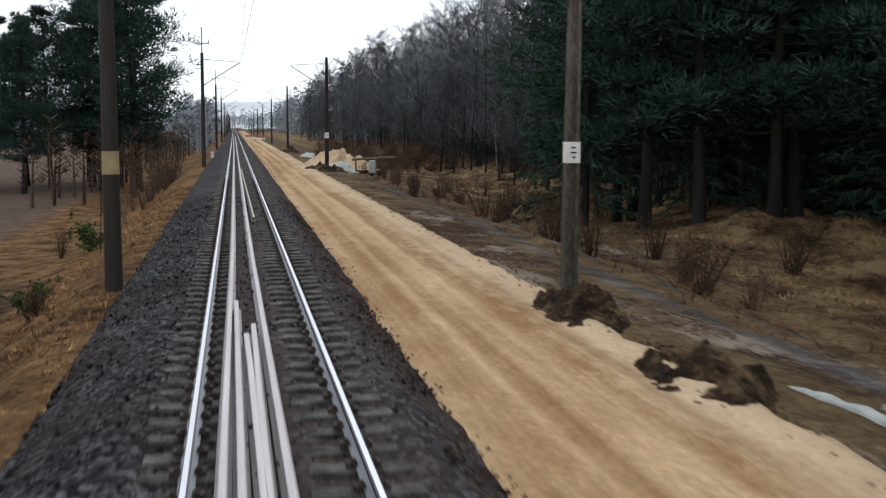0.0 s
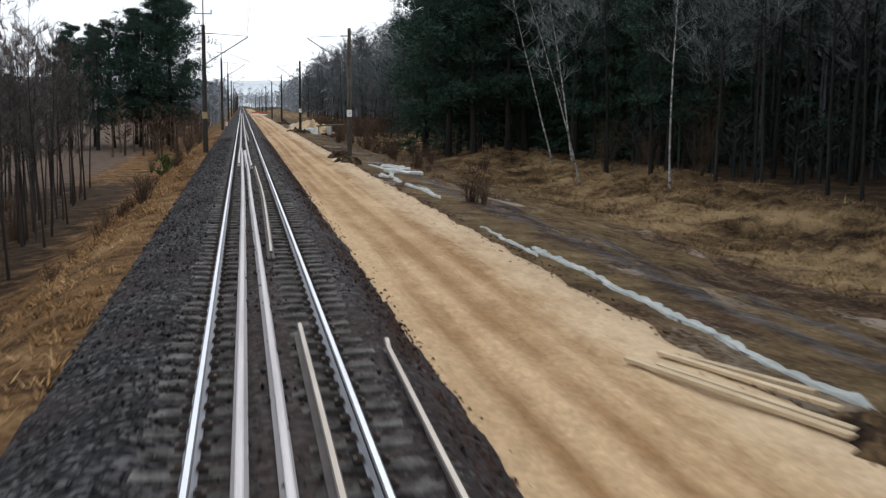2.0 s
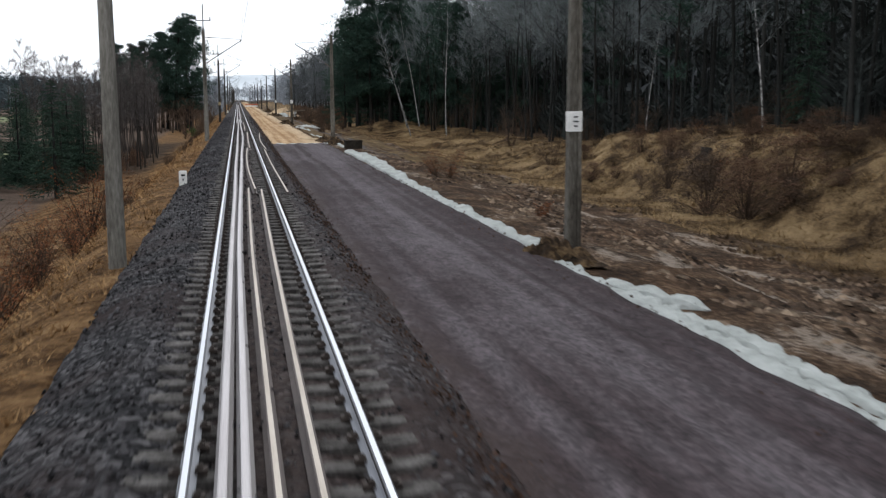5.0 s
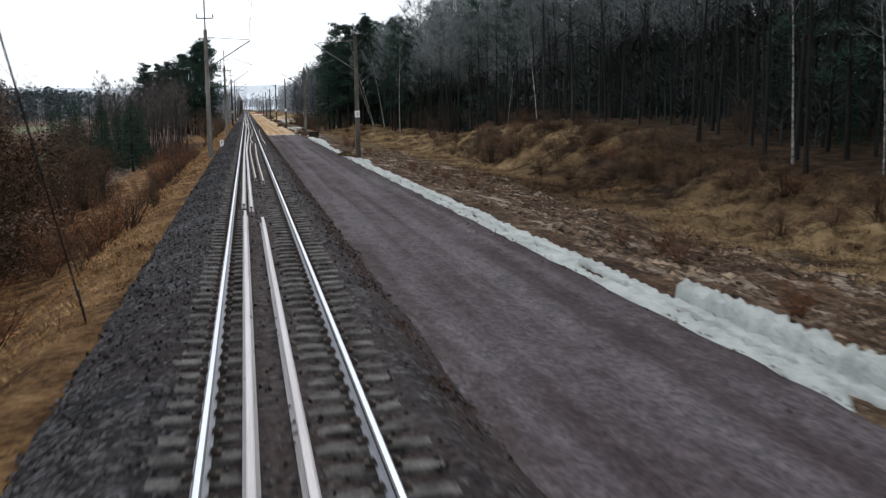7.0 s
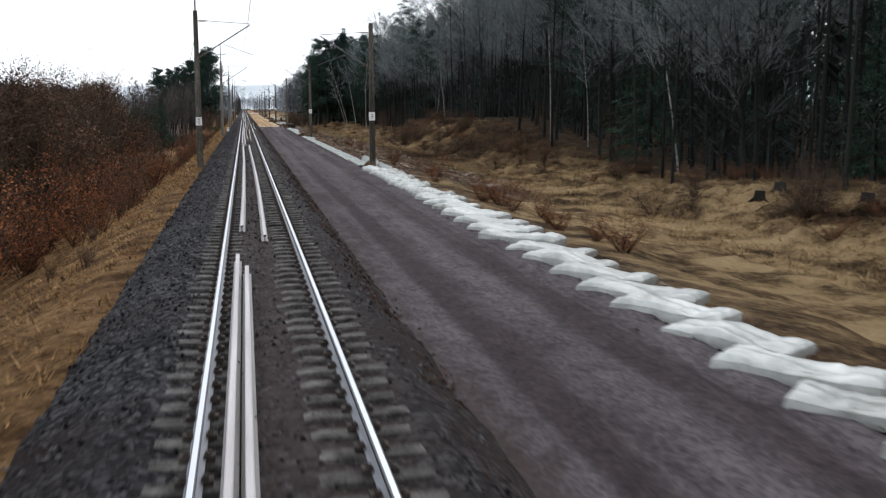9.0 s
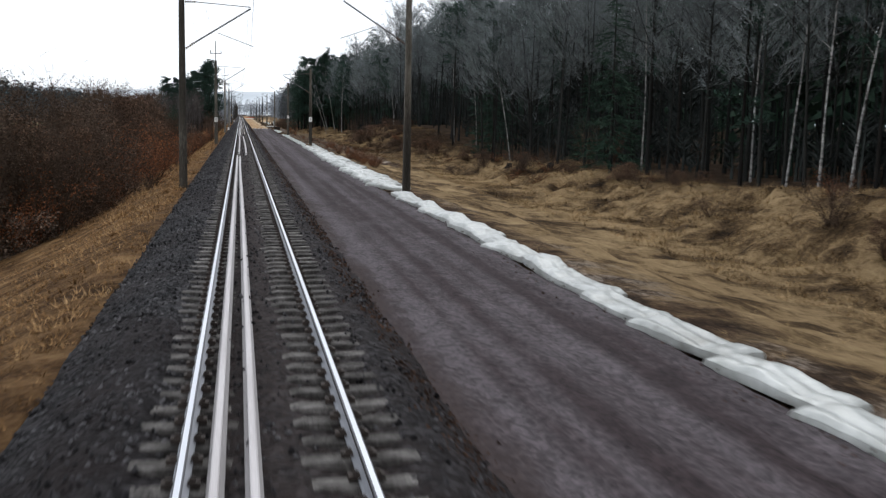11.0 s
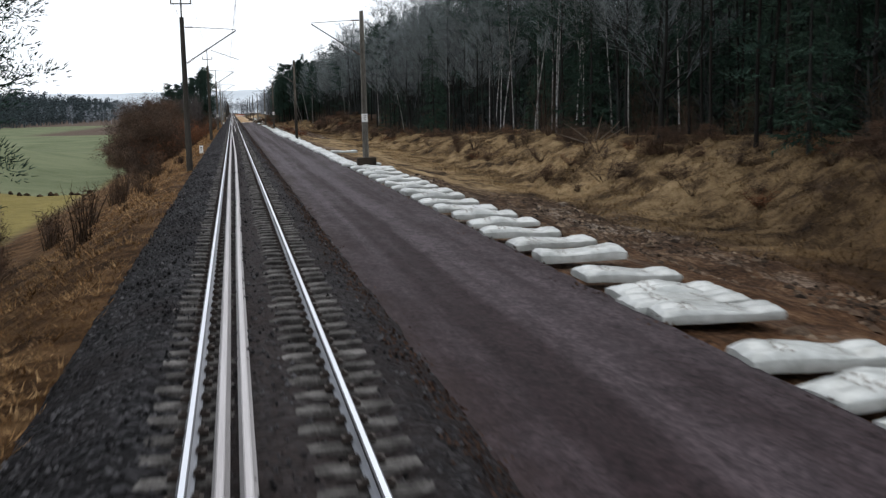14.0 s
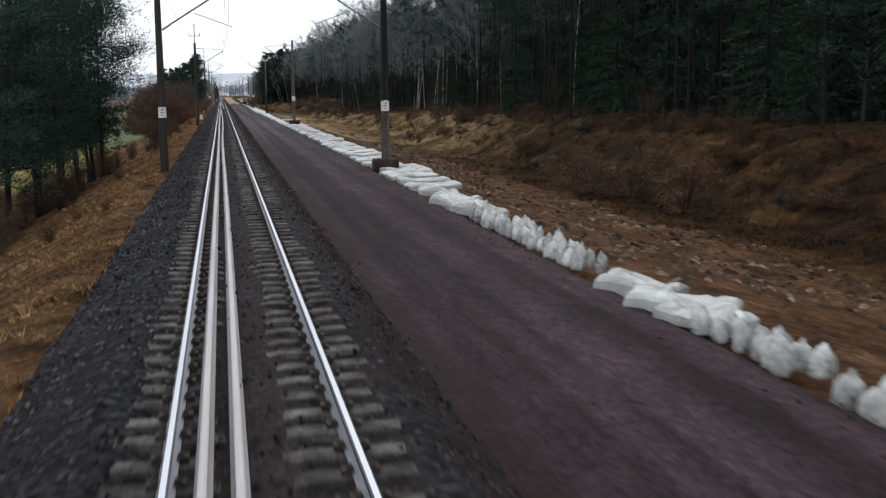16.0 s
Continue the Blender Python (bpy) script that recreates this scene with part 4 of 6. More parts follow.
def pole(x, y, z, side, top=8.2, plate="", dark=False, plinth=False, spike=False, arm=True, plate_z=2.05, tarred=False, pale=False):
    """A catenary mast; side is the way its cantilever points (1: +x, -1: -x)."""
    what = "dark weathered" if dark else "pale grey" if pale else "stained grey"
    e = empty("catenary_pole", Matrix.Translation((x, y, z)), "%s concrete catenary mast%s%s" % (what, " with white plate" if plate == "white" else "", " on concrete footing" if plinth else " with steel cantilever"), "pole", "catenary poles")
    h = top - z
    mt = M_DARKPOLE if dark else M_PALEPOLE if pale else M_POLE
    if side > 0:
        part("mast", taper_bm(0.185, 0.12, h + 0.6, 14), mt, e).location.z = -0.6
    else:
        part("mast", taper_bm(0, 0, h + 0.6, 12, (0.35, 0.32, 0.22, 0.20)), mt, e).location.z = -0.6
    if tarred:
        part("upper_mast", taper_bm(0, 0, top - plate_z - 0.2, 12, (0.335, 0.315, 0.235, 0.215)), M_BLACK, e, "blackened upper part of the mast").location.z = plate_z + 0.2 - z
    if plinth:
        bm = box_bm(1.12, 0.98, 1.0, Matrix.Translation((0, 0, -0.36)), 0.09)
        for v in bm.verts:
            v.co += noise.noise_vector(v.co * 2.0 + Vector((x, y, 0))) * 0.09
        part("footing", bm, M_PLINTH, e, "mossy crumbling concrete footing")
    if plate:
        pz = plate_z - z
        r = 0.166
        bm = bmesh.new()
        bmesh.ops.create_cone(bm, cap_ends=True, segments=16, radius1=r + 0.008, radius2=r, depth=0.46, matrix=Matrix.Translation((0, 0, pz)))
        if side < 0:
            bm.free()
            bm = box_bm(0.325, 0.30, 0.48, Matrix.Translation((0, 0, pz)), 0.01)
        pl = part("number_plate", bm, M_PLATE if plate == "white" else M_BAND, e, "white painted number plate" if plate == "white" else "faded ochre painted band")
        if plate == "white":
            for dz, wd in ((0.11, 0.11), (0.0, 0.13), (-0.11, 0.08)):
                part("marking", box_bm(wd, 0.012, 0.035, Matrix.Translation((0, -(r if side > 0 else 0.152) - 0.004, pz + dz))), M_BLACK, pl)
    if arm:
        s = side
        end = 2.95
        zt, zb, ze = top - 0.55 - z, top - 2.55 - z, top - 0.75 - z
        part("strut", tube_bm((s * 0.55, 0, zb + (ze - zb) * 0.15), (s * end, 0, ze), 0.035), M_STEEL, e)
        part("insulator", insulator_bm((s * 0.16, 0, zb), (s * 0.55, 0, zb + (ze - zb) * 0.15), 0.06), M_INSUL, e)
        part("tie_tube", tube_bm((s * 0.6, 0, zt), (s * end, 0, ze + 0.06), 0.018), M_STEEL, e)
        part("insulator", insulator_bm((s * 0.15, 0, zt), (s * 0.6, 0, zt), 0.055), M_INSUL, e)
        part("steady_arm", tube_bm((s * 1.5, 0, zb + 0.72), (s * 3.1, 0, zb + 0.15), 0.014), M_STEEL, e)
    if spike:
        part("mast_extension", tube_bm((0, 0, h - 0.5), (0, 0, h + 2.0), 0.045), M_STEEL, e)
        part("crossarm", box_bm(1.15, 0.07, 0.07, Matrix.Translation((0, 0, h + 0.75))), M_STEEL, e)
        for sx in (-0.54, 0.54):
            part("pin_insulator", insulator_bm((sx, 0, h + 0.79), (sx, 0, h + 1.05), 0.05), M_INSUL, e)
    return e


def guy(pole_y, foot_x, foot_y):
    """A stay wire from a left-hand mast down to the slope."""
    e = empty("stay_wire", Matrix.Translation((foot_x, foot_y, gz_at(foot_x, foot_y))), "thin dark steel stay wire holding a catenary mast", "wire", "stay wires")
    d = Vector((-2.75 - foot_x, pole_y - foot_y, 6.9 - gz_at(foot_x, foot_y)))
    part("wire", tube_bm((0, 0, -0.1), d, 0.014, 6), M_BLACK, e)
    part("anchor_rod", tube_bm((0, 0, -0.1), d * 0.09, 0.022, 6), M_STEEL, e)


LEFT_POLES = [(22.0, "ochre", True), (-43.3, "", False), (-107.7, "", False), (-173.8, "white", False), (-239.0, "", False), (-304.3, "", True), (-372.7, "white", True), (-438.0, "", True)]
RIGHT_POLES = [(7.25, 23.2, "white", 8.2, False), (7.40, -41.6, "", 7.9, False), (7.65, -105.2, "white", 8.0, False), (7.08, -172.8, "white", 7.6, False), (7.2, -239.0, "", 8.6, False), (7.5, -303.3, "white", 8.5, True), (6.95, -373.0, "white", 8.2, True), (7.2, -438.0, "", 8.2, True)]
for y, plate, dark in LEFT_POLES:
    pole(-2.75, y, -0.42, 1, 8.1, plate, dark, spike=True, pale=-120 < y < -30)
for x, y, plate, top, pl in RIGHT_POLES:
    pole(x, y, -0.25 if pl else -0.7, -1, top, plate, dark=False, plinth=pl, plate_z=2.25, tarred=y < -350, pale=-310 < y < -300)
for py, fx, fy in ((-173.8, -2.95, -164.3), (-173.8, -5.5, -163.0), (22.0, -4.7, 36.0)):
    guy(py, fx, fy)
for k in range(1, 12):
    pole(-2.75, 22 + 66 * k, -0.42, 1, 8.6, "", True, spike=k < 4)
    if k < 9:
        pole(7.3, 23 + 66 * k, -0.75, -1, 8.5, "white" if k == 1 else "", True)


def wires():
    ys = [y for y, *_ in LEFT_POLES][::-1] + [22 + 66 * k for k in range(1, 12)]
    for name, z0, sag, r, x0 in (("messenger_wire", 7.42, 0.75, 0.007, 0.1), ("contact_wire", 5.75, 0.05, 0.007, 0.0), ("feeder_wire", 9.25, 0.7, 0.006, -3.29), ("feeder_wire", 9.25, 0.7, 0.006, -2.21)):
        b = Builder()
        pts = []
        for i, (a, c) in enumerate(zip(ys, ys[1:])):
            for k in range(8):
                t = k / 8
                st = (0.2 if i % 2 else -0.2) * (1 - 2 * t) if name == "contact_wire" else 0
                pts.append((x0 + st, a + (c - a) * t, z0 - sag * 4 * t * (1 - t)))
        b.tube(pts, [r] * len(pts), 4)
        put(name, b.mesh(name, M_STEEL), label="thin overhead wire strung between the catenary masts", category="wire", group="overhead wires")


wires()

# ---------------------------------------------------------------- small fixed things
def km_post(x, y, z):
    e = empty("distance_post", Matrix.Translation((x, y, z)) @ pose(0, 0, 0, 0, 0, 4), "white painted concrete distance post with dark numerals", "marker post", "distance posts")
    bm = box_bm(0.30, 0.14, 0.94, Matrix.Translation((0, 0, 0.07)), 0.025)
    body = part("post", bm, M_PLATE, e)
    for dz, w in ((0.37, 0.15), (0.20, 0.05)):
        part("numeral_bar", box_bm(w, 0.012, 0.07, Matrix.Translation((0, -0.074, dz))), M_BLACK, body)
    return e


for x, y in ((-2.42, -88.0), (-2.85, -277.5), (-2.55, 112.0)):
    km_post(x, y, -0.45)


def heap(name, x, y, z, lx, ly, h, seed, material, label, ragged=1.0):
    """A mound of dug earth with a broken surface."""
    rnd = random.Random(seed)
    bm = bmesh.new()
    n = 34
    grid = []
    for j in range(n + 1):
        row = []
        for i in range(n + 1):
            u, v = i / n * 2 - 1, j / n * 2 - 1
            r = math.hypot(u, v)
            k = max(0.0, 1 - r ** 1.7)
            px, py = u * lx / 2, v * ly / 2
            w = noise.fractal(Vector((px * 1.1 + seed, py * 0.8, 0)), 0.9, 2.0, 5)
            q = noise.fractal(Vector((px * 4.0, py * 4.0 + seed, 3)), 1.0, 2.0, 3)
            row.append(bm.verts.new((px + 0.15 * w, py + 0.15 * q, -0.12 + (h * k * (0.9 + 1.5 * w * ragged) + 0.2 * ragged * q * min(1, k * 4)))))
        grid.append(row)
    for j in range(n):
        for i in range(n):
            bm.faces.new((grid[j][i], grid[j][i + 1], grid[j + 1][i + 1], grid[j + 1][i]))
    me = bpy.data.meshes.new(name)
    bm.to_mesh(me)
    bm.free()
    me.materials.append(material)
    return put(name, me, None, pose(x, y, z, 0, 0, rnd.uniform(-20, 20)), label, "soil heap", "soil heaps")


heap("earth_mound", 6.1, 19.4, -0.74, 2.0, 4.8, 0.42, 3, M_SOIL, "dark dug-up soil heap at the edge of the sand bed")
heap("earth_mound", 6.1, 13.9, -0.74, 2.0, 4.6, 0.40, 8, M_SOIL, "dark dug-up soil heap beside white sheeting")
heap("earth_mound", 6.8, -44.0, -0.74, 2.6, 6.0, 0.46, 12, M_SOIL, "dark dug-up soil heap at the foot of a catenary mast")
heap("earth_mound", 6.6, -107.2, -0.66, 1.6, 2.2, 0.40, 17, M_SOIL, "small dark clod of soil at a mast")
heap("earth_mound", 6.7, -174.5, -0.66, 1.6, 2.4, 0.32, 19, M_SOIL, "small dark clod of soil at a mast")
heap("earth_mound", 6.9, 88.0, -0.74, 3.4, 5.0, 0.5, 23, M_SOIL, "brown soil heap at the foot of a mast")
heap("earth_mound", 9.0, 99.0, -0.95, 7.0, 9.0, 1.7, 29, M_SAND, "sandy soil mound beside the bed", 0.35)
heap("earth_mound", 7.2, 150.0, -0.8, 3.0, 5.0, 0.6, 31, M_SOIL, "brown soil heap beside the bed")


def pack_mesh(seed, lx=2.25, ly=0.85, h=0.19):
    """A flat plastic-wrapped bundle: rounded, sagging, with pulled creases."""
    b = Builder()
    nx, ny = 34, 14
    def ring(u, v, up):
        edge = (1 - abs(u) ** 12) * (1 - abs(v) ** 8)
        x, y = u * lx / 2, v * ly / 2
        w = noise.fractal(Vector((x * 1.4 + seed * 9, y * 2.0, seed)), 1.0, 2.0, 4)
        saddle = 0.035 * math.cos(u * 3.4 + seed) + 0.04 * w + 0.012 * math.sin(v * 7 + seed + 3 * u) - 0.022 * math.exp(-((abs(u) - 0.5) / 0.09) ** 2)
        zz = (h * (0.70 + 0.30 * max(edge, 0) ** 0.5) + saddle * (0.35 + 0.65 * edge)) if up else 0.02
        k = 1 - 0.03 * abs(u) ** 3
        return (x + 0.03 * w, y * k + 0.05 * noise.noise(Vector((x * 2, seed, 1))), zz)
    for up in (True, False):
        o = len(b.v)
        for j in range(ny + 1):
            for i in range(nx + 1):
                b.v.append(ring(i / nx * 2 - 1, j / ny * 2 - 1, up))
        for j in range(ny):
            for i in range(nx):
                q = (o + j * (nx + 1) + i, o + j * (nx + 1) + i + 1, o + (j + 1) * (nx + 1) + i + 1, o + (j + 1) * (nx + 1) + i)
                b.f.append(q if up else q[::-1])
    w = nx + 1
    t = (nx + 1) * (ny + 1)
    rim = [i for i in range(nx)] + [j * w + nx for j in range(ny)] + [ny * w + i for i in range(nx, 0, -1)] + [j * w for j in range(ny, 0, -1)]
    side = len(b.v)                       # sides have edges of their own, so that the slab stays crisp
    for a in rim:
        x, y, z = b.v[a]
        bulge = 1.012 + 0.01 * math.sin(x * 9 + y * 7 + seed)
        b.v += [(x, y, z - 0.004), (x * bulge, y * (bulge + 0.015), z * 0.5), (x * 0.99, y * 0.98, 0.0)]
    n = len(rim)
    for i in range(n):
        j = (i + 1) % n
        for k in range(2):
            b.f.append((side + 3 * i + k, side + 3 * i + k + 1, side + 3 * j + k + 1, side + 3 * j + k))
    return b.mesh("wrap", M_FILM, True)


def print_mesh(seed, x, ly=0.85, h=0.19):
    """A row of short dark printed strokes across a wrapped bundle."""
    b = Builder()
    for j in range(1, 12):
        q = []
        for e in (0, 1):
            v = (j + 0.6 * e) / 12 * 2 - 1
            k = max(1 - abs(v) ** 8, 0) * (1 - abs(x / 1.125) ** 12)
            for dx in (-0.02, 0.02):
                xx = x + dx + 0.05 * e + 0.03 * math.sin(j * 2.3 + seed)
                u = xx / 1.125
                w = noise.fractal(Vector((xx * 1.4 + seed * 9, v * ly, seed)), 1.0, 2.0, 4)
                z = h * (0.70 + 0.30 * k ** 0.5) + (0.035 * math.cos(u * 3.4 + seed) + 0.04 * w + 0.012 * math.sin(v * 7 + seed + 3 * u) - 0.022 * math.exp(-((abs(u) - 0.5) / 0.09) ** 2)) * (0.35 + 0.65 * k) + 0.007
                q.append((xx + 0.03 * w, v * ly / 2 * 0.98, z))
        o = len(b.v)
        b.v += q
        b.f.append((o, o + 1, o + 3, o + 2))
    return b.mesh("printed_marks", M_STRAP)


PACKS = []
for sd in range(4):
    PACKS.append((pack_mesh(sd + 1), [print_mesh(sd + 1, q) for q in (-0.66, -0.50, 0.34)]))


def bundle(x, y, z, rz, sc=(1, 1, 1), tilt=0.0, kind=0, straps=True):
    me, st = PACKS[kind % 4]
    e = empty("wrapped_bundle", pose(x, y, z, tilt * 0.3, tilt, rz) @ Matrix.Diagonal((*sc, 1)), "flat printed white plastic bundle lying across the verge" if straps else "crumpled long white plastic bundle lying beside the gravel bed", "bundle", "wrapped bundles")
    put("wrap", me, e)
    if straps:
        for s in st:
            put("printed_marks", s, e)
    return e


rb = random.Random(11)
# bundles laid across, one behind the other
for y in (-306.4, -308.7, -311.5, -314.5, -316.9, -319.4, -322.0, -324.5, -326.9, -329.3, -331.7, -334.0, -336.4, -338.9, -341.2, -343.5, -346.4, -348.6, -349.5, -350.5, -353.7, -355.3, -357.0, -359.6, -362.2, -364.8, -367.2, -369.6, -371.4, -373.8, -375.0, -376.2, -377.5, -380.0, -382.3):
    bundle(7.32 + rb.uniform(-0.1, 0.1) + (0.3 if -376 < y < -370 else 0), y, -0.70, rb.uniform(-7, 9), (rb.uniform(0.86, 0.96), rb.uniform(1.05, 1.2), rb.uniform(1.05, 1.35)), rb.uniform(-2, 3), rb.randrange(4))
# bundles laid lengthwise like shingles: short folds, then long packs, then thin slabs
y = -176.6
while y > -301:
    if y > -196:
        sc, ang, gap, px = (rb.uniform(0.5, 0.64), rb.uniform(0.6, 0.75), rb.uniform(1.1, 1.5)), -50, rb.uniform(0.62, 0.8), 6.66
    elif y > -240:
        sc, ang, gap, px = (rb.uniform(0.85, 1.0), rb.uniform(0.85, 1.05), rb.uniform(1.1, 1.5)), -47, rb.uniform(1.8, 2.2), 6.78
    else:
        sc, ang, gap, px = (rb.uniform(1.0, 1.15), rb.uniform(0.8, 0.98), rb.uniform(1.0, 1.35)), -81, rb.uniform(2.35, 2.8), 6.74
    if not (-241.0 < y < -237.0):
        bundle(px + rb.uniform(-0.1, 0.1), y, -0.70, ang + rb.uniform(-9, 9), sc, rb.uniform(1, 4), rb.randrange(4), False)
        if y > -196 and rb.random() < 0.3:
            bundle(px + 0.55, y - 0.3, -0.72, ang + rb.uniform(-15, 9), (sc[0] * 0.8, sc[1] * 0.7, sc[2]), 3, rb.randrange(4), False)
    y -= gap
bundle(8.6, -279.5, -0.78, 12, (1.0, 0.8, 1.0), 1, 2, False)
bundle(7.9, -304.6, -0.74, -38, (0.9, 0.9, 1.0), 1, 1)
bundle(7.3, -302.6, -0.66, -8, (1.05, 1.0, 1.0), 1, 3)


def bag_mesh(seed):
    """A filled plastic sack: slumped foot, pulled creases and a gathered neck."""
    bm = bmesh.new()
    bmesh.ops.create_icosphere(bm, subdivisions=3, radius=0.5)
    for v in bm.verts:
        p = v.co.copy()
        a = math.atan2(p.y, p.x)
        w = noise.fractal(p * 2.6 + Vector((seed * 5, 0, 0)), 1.0, 2.0, 4)
        crease = 0.07 * math.sin(a * (6 + seed) + 3 * w) * max(0.0, p.z + 0.2)
        p *= 1 + 0.34 * w + crease
        p.z = max(p.z, -0.26)
        if p.z > 0.22:
            k = max(0.5, 1 - (p.z - 0.22) * 1.5)
            p.x, p.y = p.x * k, p.y * k
        v.co = (p.x, p.y * 0.8, p.z * 1.1 + 0.28)
    me = bpy.data.meshes.new("filled_bag")
    bm.to_mesh(me)
    bm.free()
    me.materials.append(M_BAG)
    me.polygons.foreach_set("use_smooth", [True] * len(me.polygons))
    return me


BAGS = [bag_mesh(s) for s in range(4)]
y = -391.6
while y > -425:
    if not (-406.2 < y < -400.9 or -409.6 < y < -408.7):
        for k in range(2):
            q = rb.uniform(0.27, 0.35)
            put("white_bag", BAGS[rb.randrange(4)], None, pose(6.55 + 0.36 * k + rb.uniform(-0.1, 0.1), y - 0.2 * k + rb.uniform(-0.1, 0.1), -0.70, rb.uniform(-12, 12), rb.uniform(-12, 12), rb.uniform(0, 360)) @ Matrix.Diagonal((q, q * rb.uniform(0.85, 1.2), q * rb.uniform(1.4, 2.0), 1)),
                "upright bulging white plastic bag standing in a row", "bag", "white bags")
    y -= rb.uniform(0.38, 0.62)
for k, (x, y, rz) in enumerate(((6.95, -384.9, -8), (7.0, -387.6, -35), (6.75, -388.9, -50), (6.85, -390.1, -42), (6.9, -391.0, -55), (6.75, -403.4, -48), (6.9, -404.8, -30), (6.8, -405.8, -52))):
    bundle(x, y, -0.68, rz, (rb.uniform(0.6, 0.8), rb.uniform(0.7, 0.95), rb.uniform(1.2, 1.7)), 4, k, False)


def sheet_roll(name, pts, width, height, seed, label, step=0.15, flat=False):
    """A long crumpled run of sheeting along points of (x, y)."""
    ln = line(pts, step)
    b = Builder()
    n = 11
    for i, (x, y) in enumerate(ln):
        a, c = ln[max(i - 1, 0)], ln[min(i + 1, len(ln) - 1)]
        d = Vector((c[0] - a[0], c[1] - a[1], 0)).normalized()
        s = Vector((d.y, -d.x, 0))
        wv = 1 + 0.35 * noise.fractal(Vector((seed, y * 0.5, 0)), 1.0, 2.0, 4)
        off = 0.18 * noise.fractal(Vector((seed + 4, y * 0.35, 1)), 1.0, 2.0, 3)
        endk = min(1.0, i / 3, (len(ln) - 1 - i) / 3) * 0.7 + 0.3
        g = min(gz_at(x, y), -0.62)
        for k in range(n):
            t = k / (n - 1) * 2 - 1
            crease = noise.fractal(Vector((t * 1.5 + seed, y * 1.7, 2)), 1.0, 2.0, 4)
            lobe = abs(math.sin(y * 5.2 + seed + 0.6 * math.sin(y * 0.7)))
            scal = (0.20 if t < 0 else 0.12) * (1 - lobe ** 0.6)
            zz = g - 0.03 + height * wv * endk * (max(0, 1 - abs(t) ** (5 if not flat else 8)) ** 0.35) * (1 + 0.3 * crease) * (0.5 + 0.5 * lobe ** 0.5)
            p = s * (t * width * (0.5 - scal) * wv * endk + off + 0.05 * crease)
            b.v.append((x + p.x, y + p.y, zz))
    for i in range(len(ln) - 1):
        for k in range(n - 1):
            b.f.append((i * n + k, i * n + k + 1, (i + 1) * n + k + 1, (i + 1) * n + k))
    return put(name, b.mesh(name, M_SHEET, True), label=label, category="sheeting", group="white sheeting")


sheet_roll("white_sheeting", [(7.0, -57.6), (7.0, -70), (6.85, -80.8), (6.65, -90), (6.65, -98), (6.7, -103), (6.9, -106.6)], 0.66, 0.20, 1, "rumpled white geotextile roll along the gravel edge")
sheet_roll("white_sheeting", [(7.75, -58.5), (7.65, -66), (7.45, -72), (7.15, -80)], 0.75, 0.10, 2, "thin white geotextile spread beside the roll", flat=True)
sheet_roll("white_sheeting", [(6.4, -107.6), (6.3, -110), (6.5, -114.5), (6.4, -120), (6.5, -140), (6.6, -171)], 0.68, 0.22, 3, "rumpled white geotextile roll along the gravel edge")
sheet_roll("white_sheeting", [(7.0, -112.5), (7.1, -119), (7.2, -135), (7.3, -171.5)], 0.42, 0.14, 4, "white geotextile fold lying behind the roll", flat=True)
sheet_roll("white_sheeting", [(5.9, -109.6), (6.3, -110.6), (7.0, -111.9), (7.7, -112.8)], 0.5, 0.25, 5, "loose flap of white sheeting by a mast", step=0.1)
sheet_roll("white_sheeting", [(7.65, -163.5), (7.6, -170.0), (7.42, -177.8)], 0.5, 0.42, 6, "thin white sheeting roll running past a mast")
sheet_roll("white_sheeting", [(7.4, -45.5), (7.45, -51), (7.5, -56.5)], 0.22, 0.14, 7, "torn white sheeting strip in the dirt")
sheet_roll("white_sheeting", [(7.25, -25.4), (7.25, -32), (7.3, -36), (7.3, -41)], 0.24, 0.1, 8, "torn white sheeting strip in the dirt")
sheet_roll("white_sheeting", [(6.9, -20.6), (6.9, -24), (6.9, -27.5)], 0.15, 0.08, 9, "torn white sheeting strip in the dirt")
sheet_roll("white_sheeting", [(7.4, -3.2), (7.5, -7), (7.6, -10.6)], 0.26, 0.12, 11, "torn white sheeting strip in the dirt")
sheet_roll("white_sheeting", [(7.4, 13.6), (7.8, 11.0), (8.0, 7.5), (7.4, 2.5), (7.2, -2)], 0.27, 0.09, 10, "crumpled white sheeting beside the sand bed")
for k, (x, y, r) in enumerate(((8.8, 12.0, -12), (9.0, 10.9, -5), (8.7, 9.4, -20), (9.3, 8.2, -14), (8.2, 6.2, -35), (6.9, 1.5, -30))):
    bundle(x, y, gz_at(x, y) - 0.02, r, (0.66 if k < 5 else 0.26, 0.34 if k < 5 else 0.3, 0.95), 2 + k, k, False)
for k, (x, y) in enumerate(((9.5, 135), (10.5, 138), (8.8, 131), (9.0, 96), (8.4, 91))):
    heap("sheeting_mound", x, y, gz_at(x, y), 3.2, 6.0, 0.7, 40 + k, M_SHEET, "heap of white sheeting beside the bed", 0.35)
# ragged textile edge where gravel ends on the sand
b = Builder()
for i in range(47):
    x = 2.0 + i * 0.095
    y = -49.0 + 0.35 * noise.fractal(Vector((x * 1.2, 4, 4)), 1.0, 2.0, 4)
    w = 0.02 + 0.09 * abs(noise.noise(Vector((x * 3, 1, 1))))
    z = -0.60 + 0.05 * noise.noise(Vector((x * 2, 8, 1)))
    b.v += [(x, y - 0.35, -0.62), (x, y, z + 0.03), (x, y + w, z - 0.03), (x, y + w + 0.05, -0.70)]
for i in range(46):
    for k in range(3):
        b.f.append((4 * i + k, 4 * i + 4 + k, 4 * i + 5 + k, 4 * i + 1 + k))
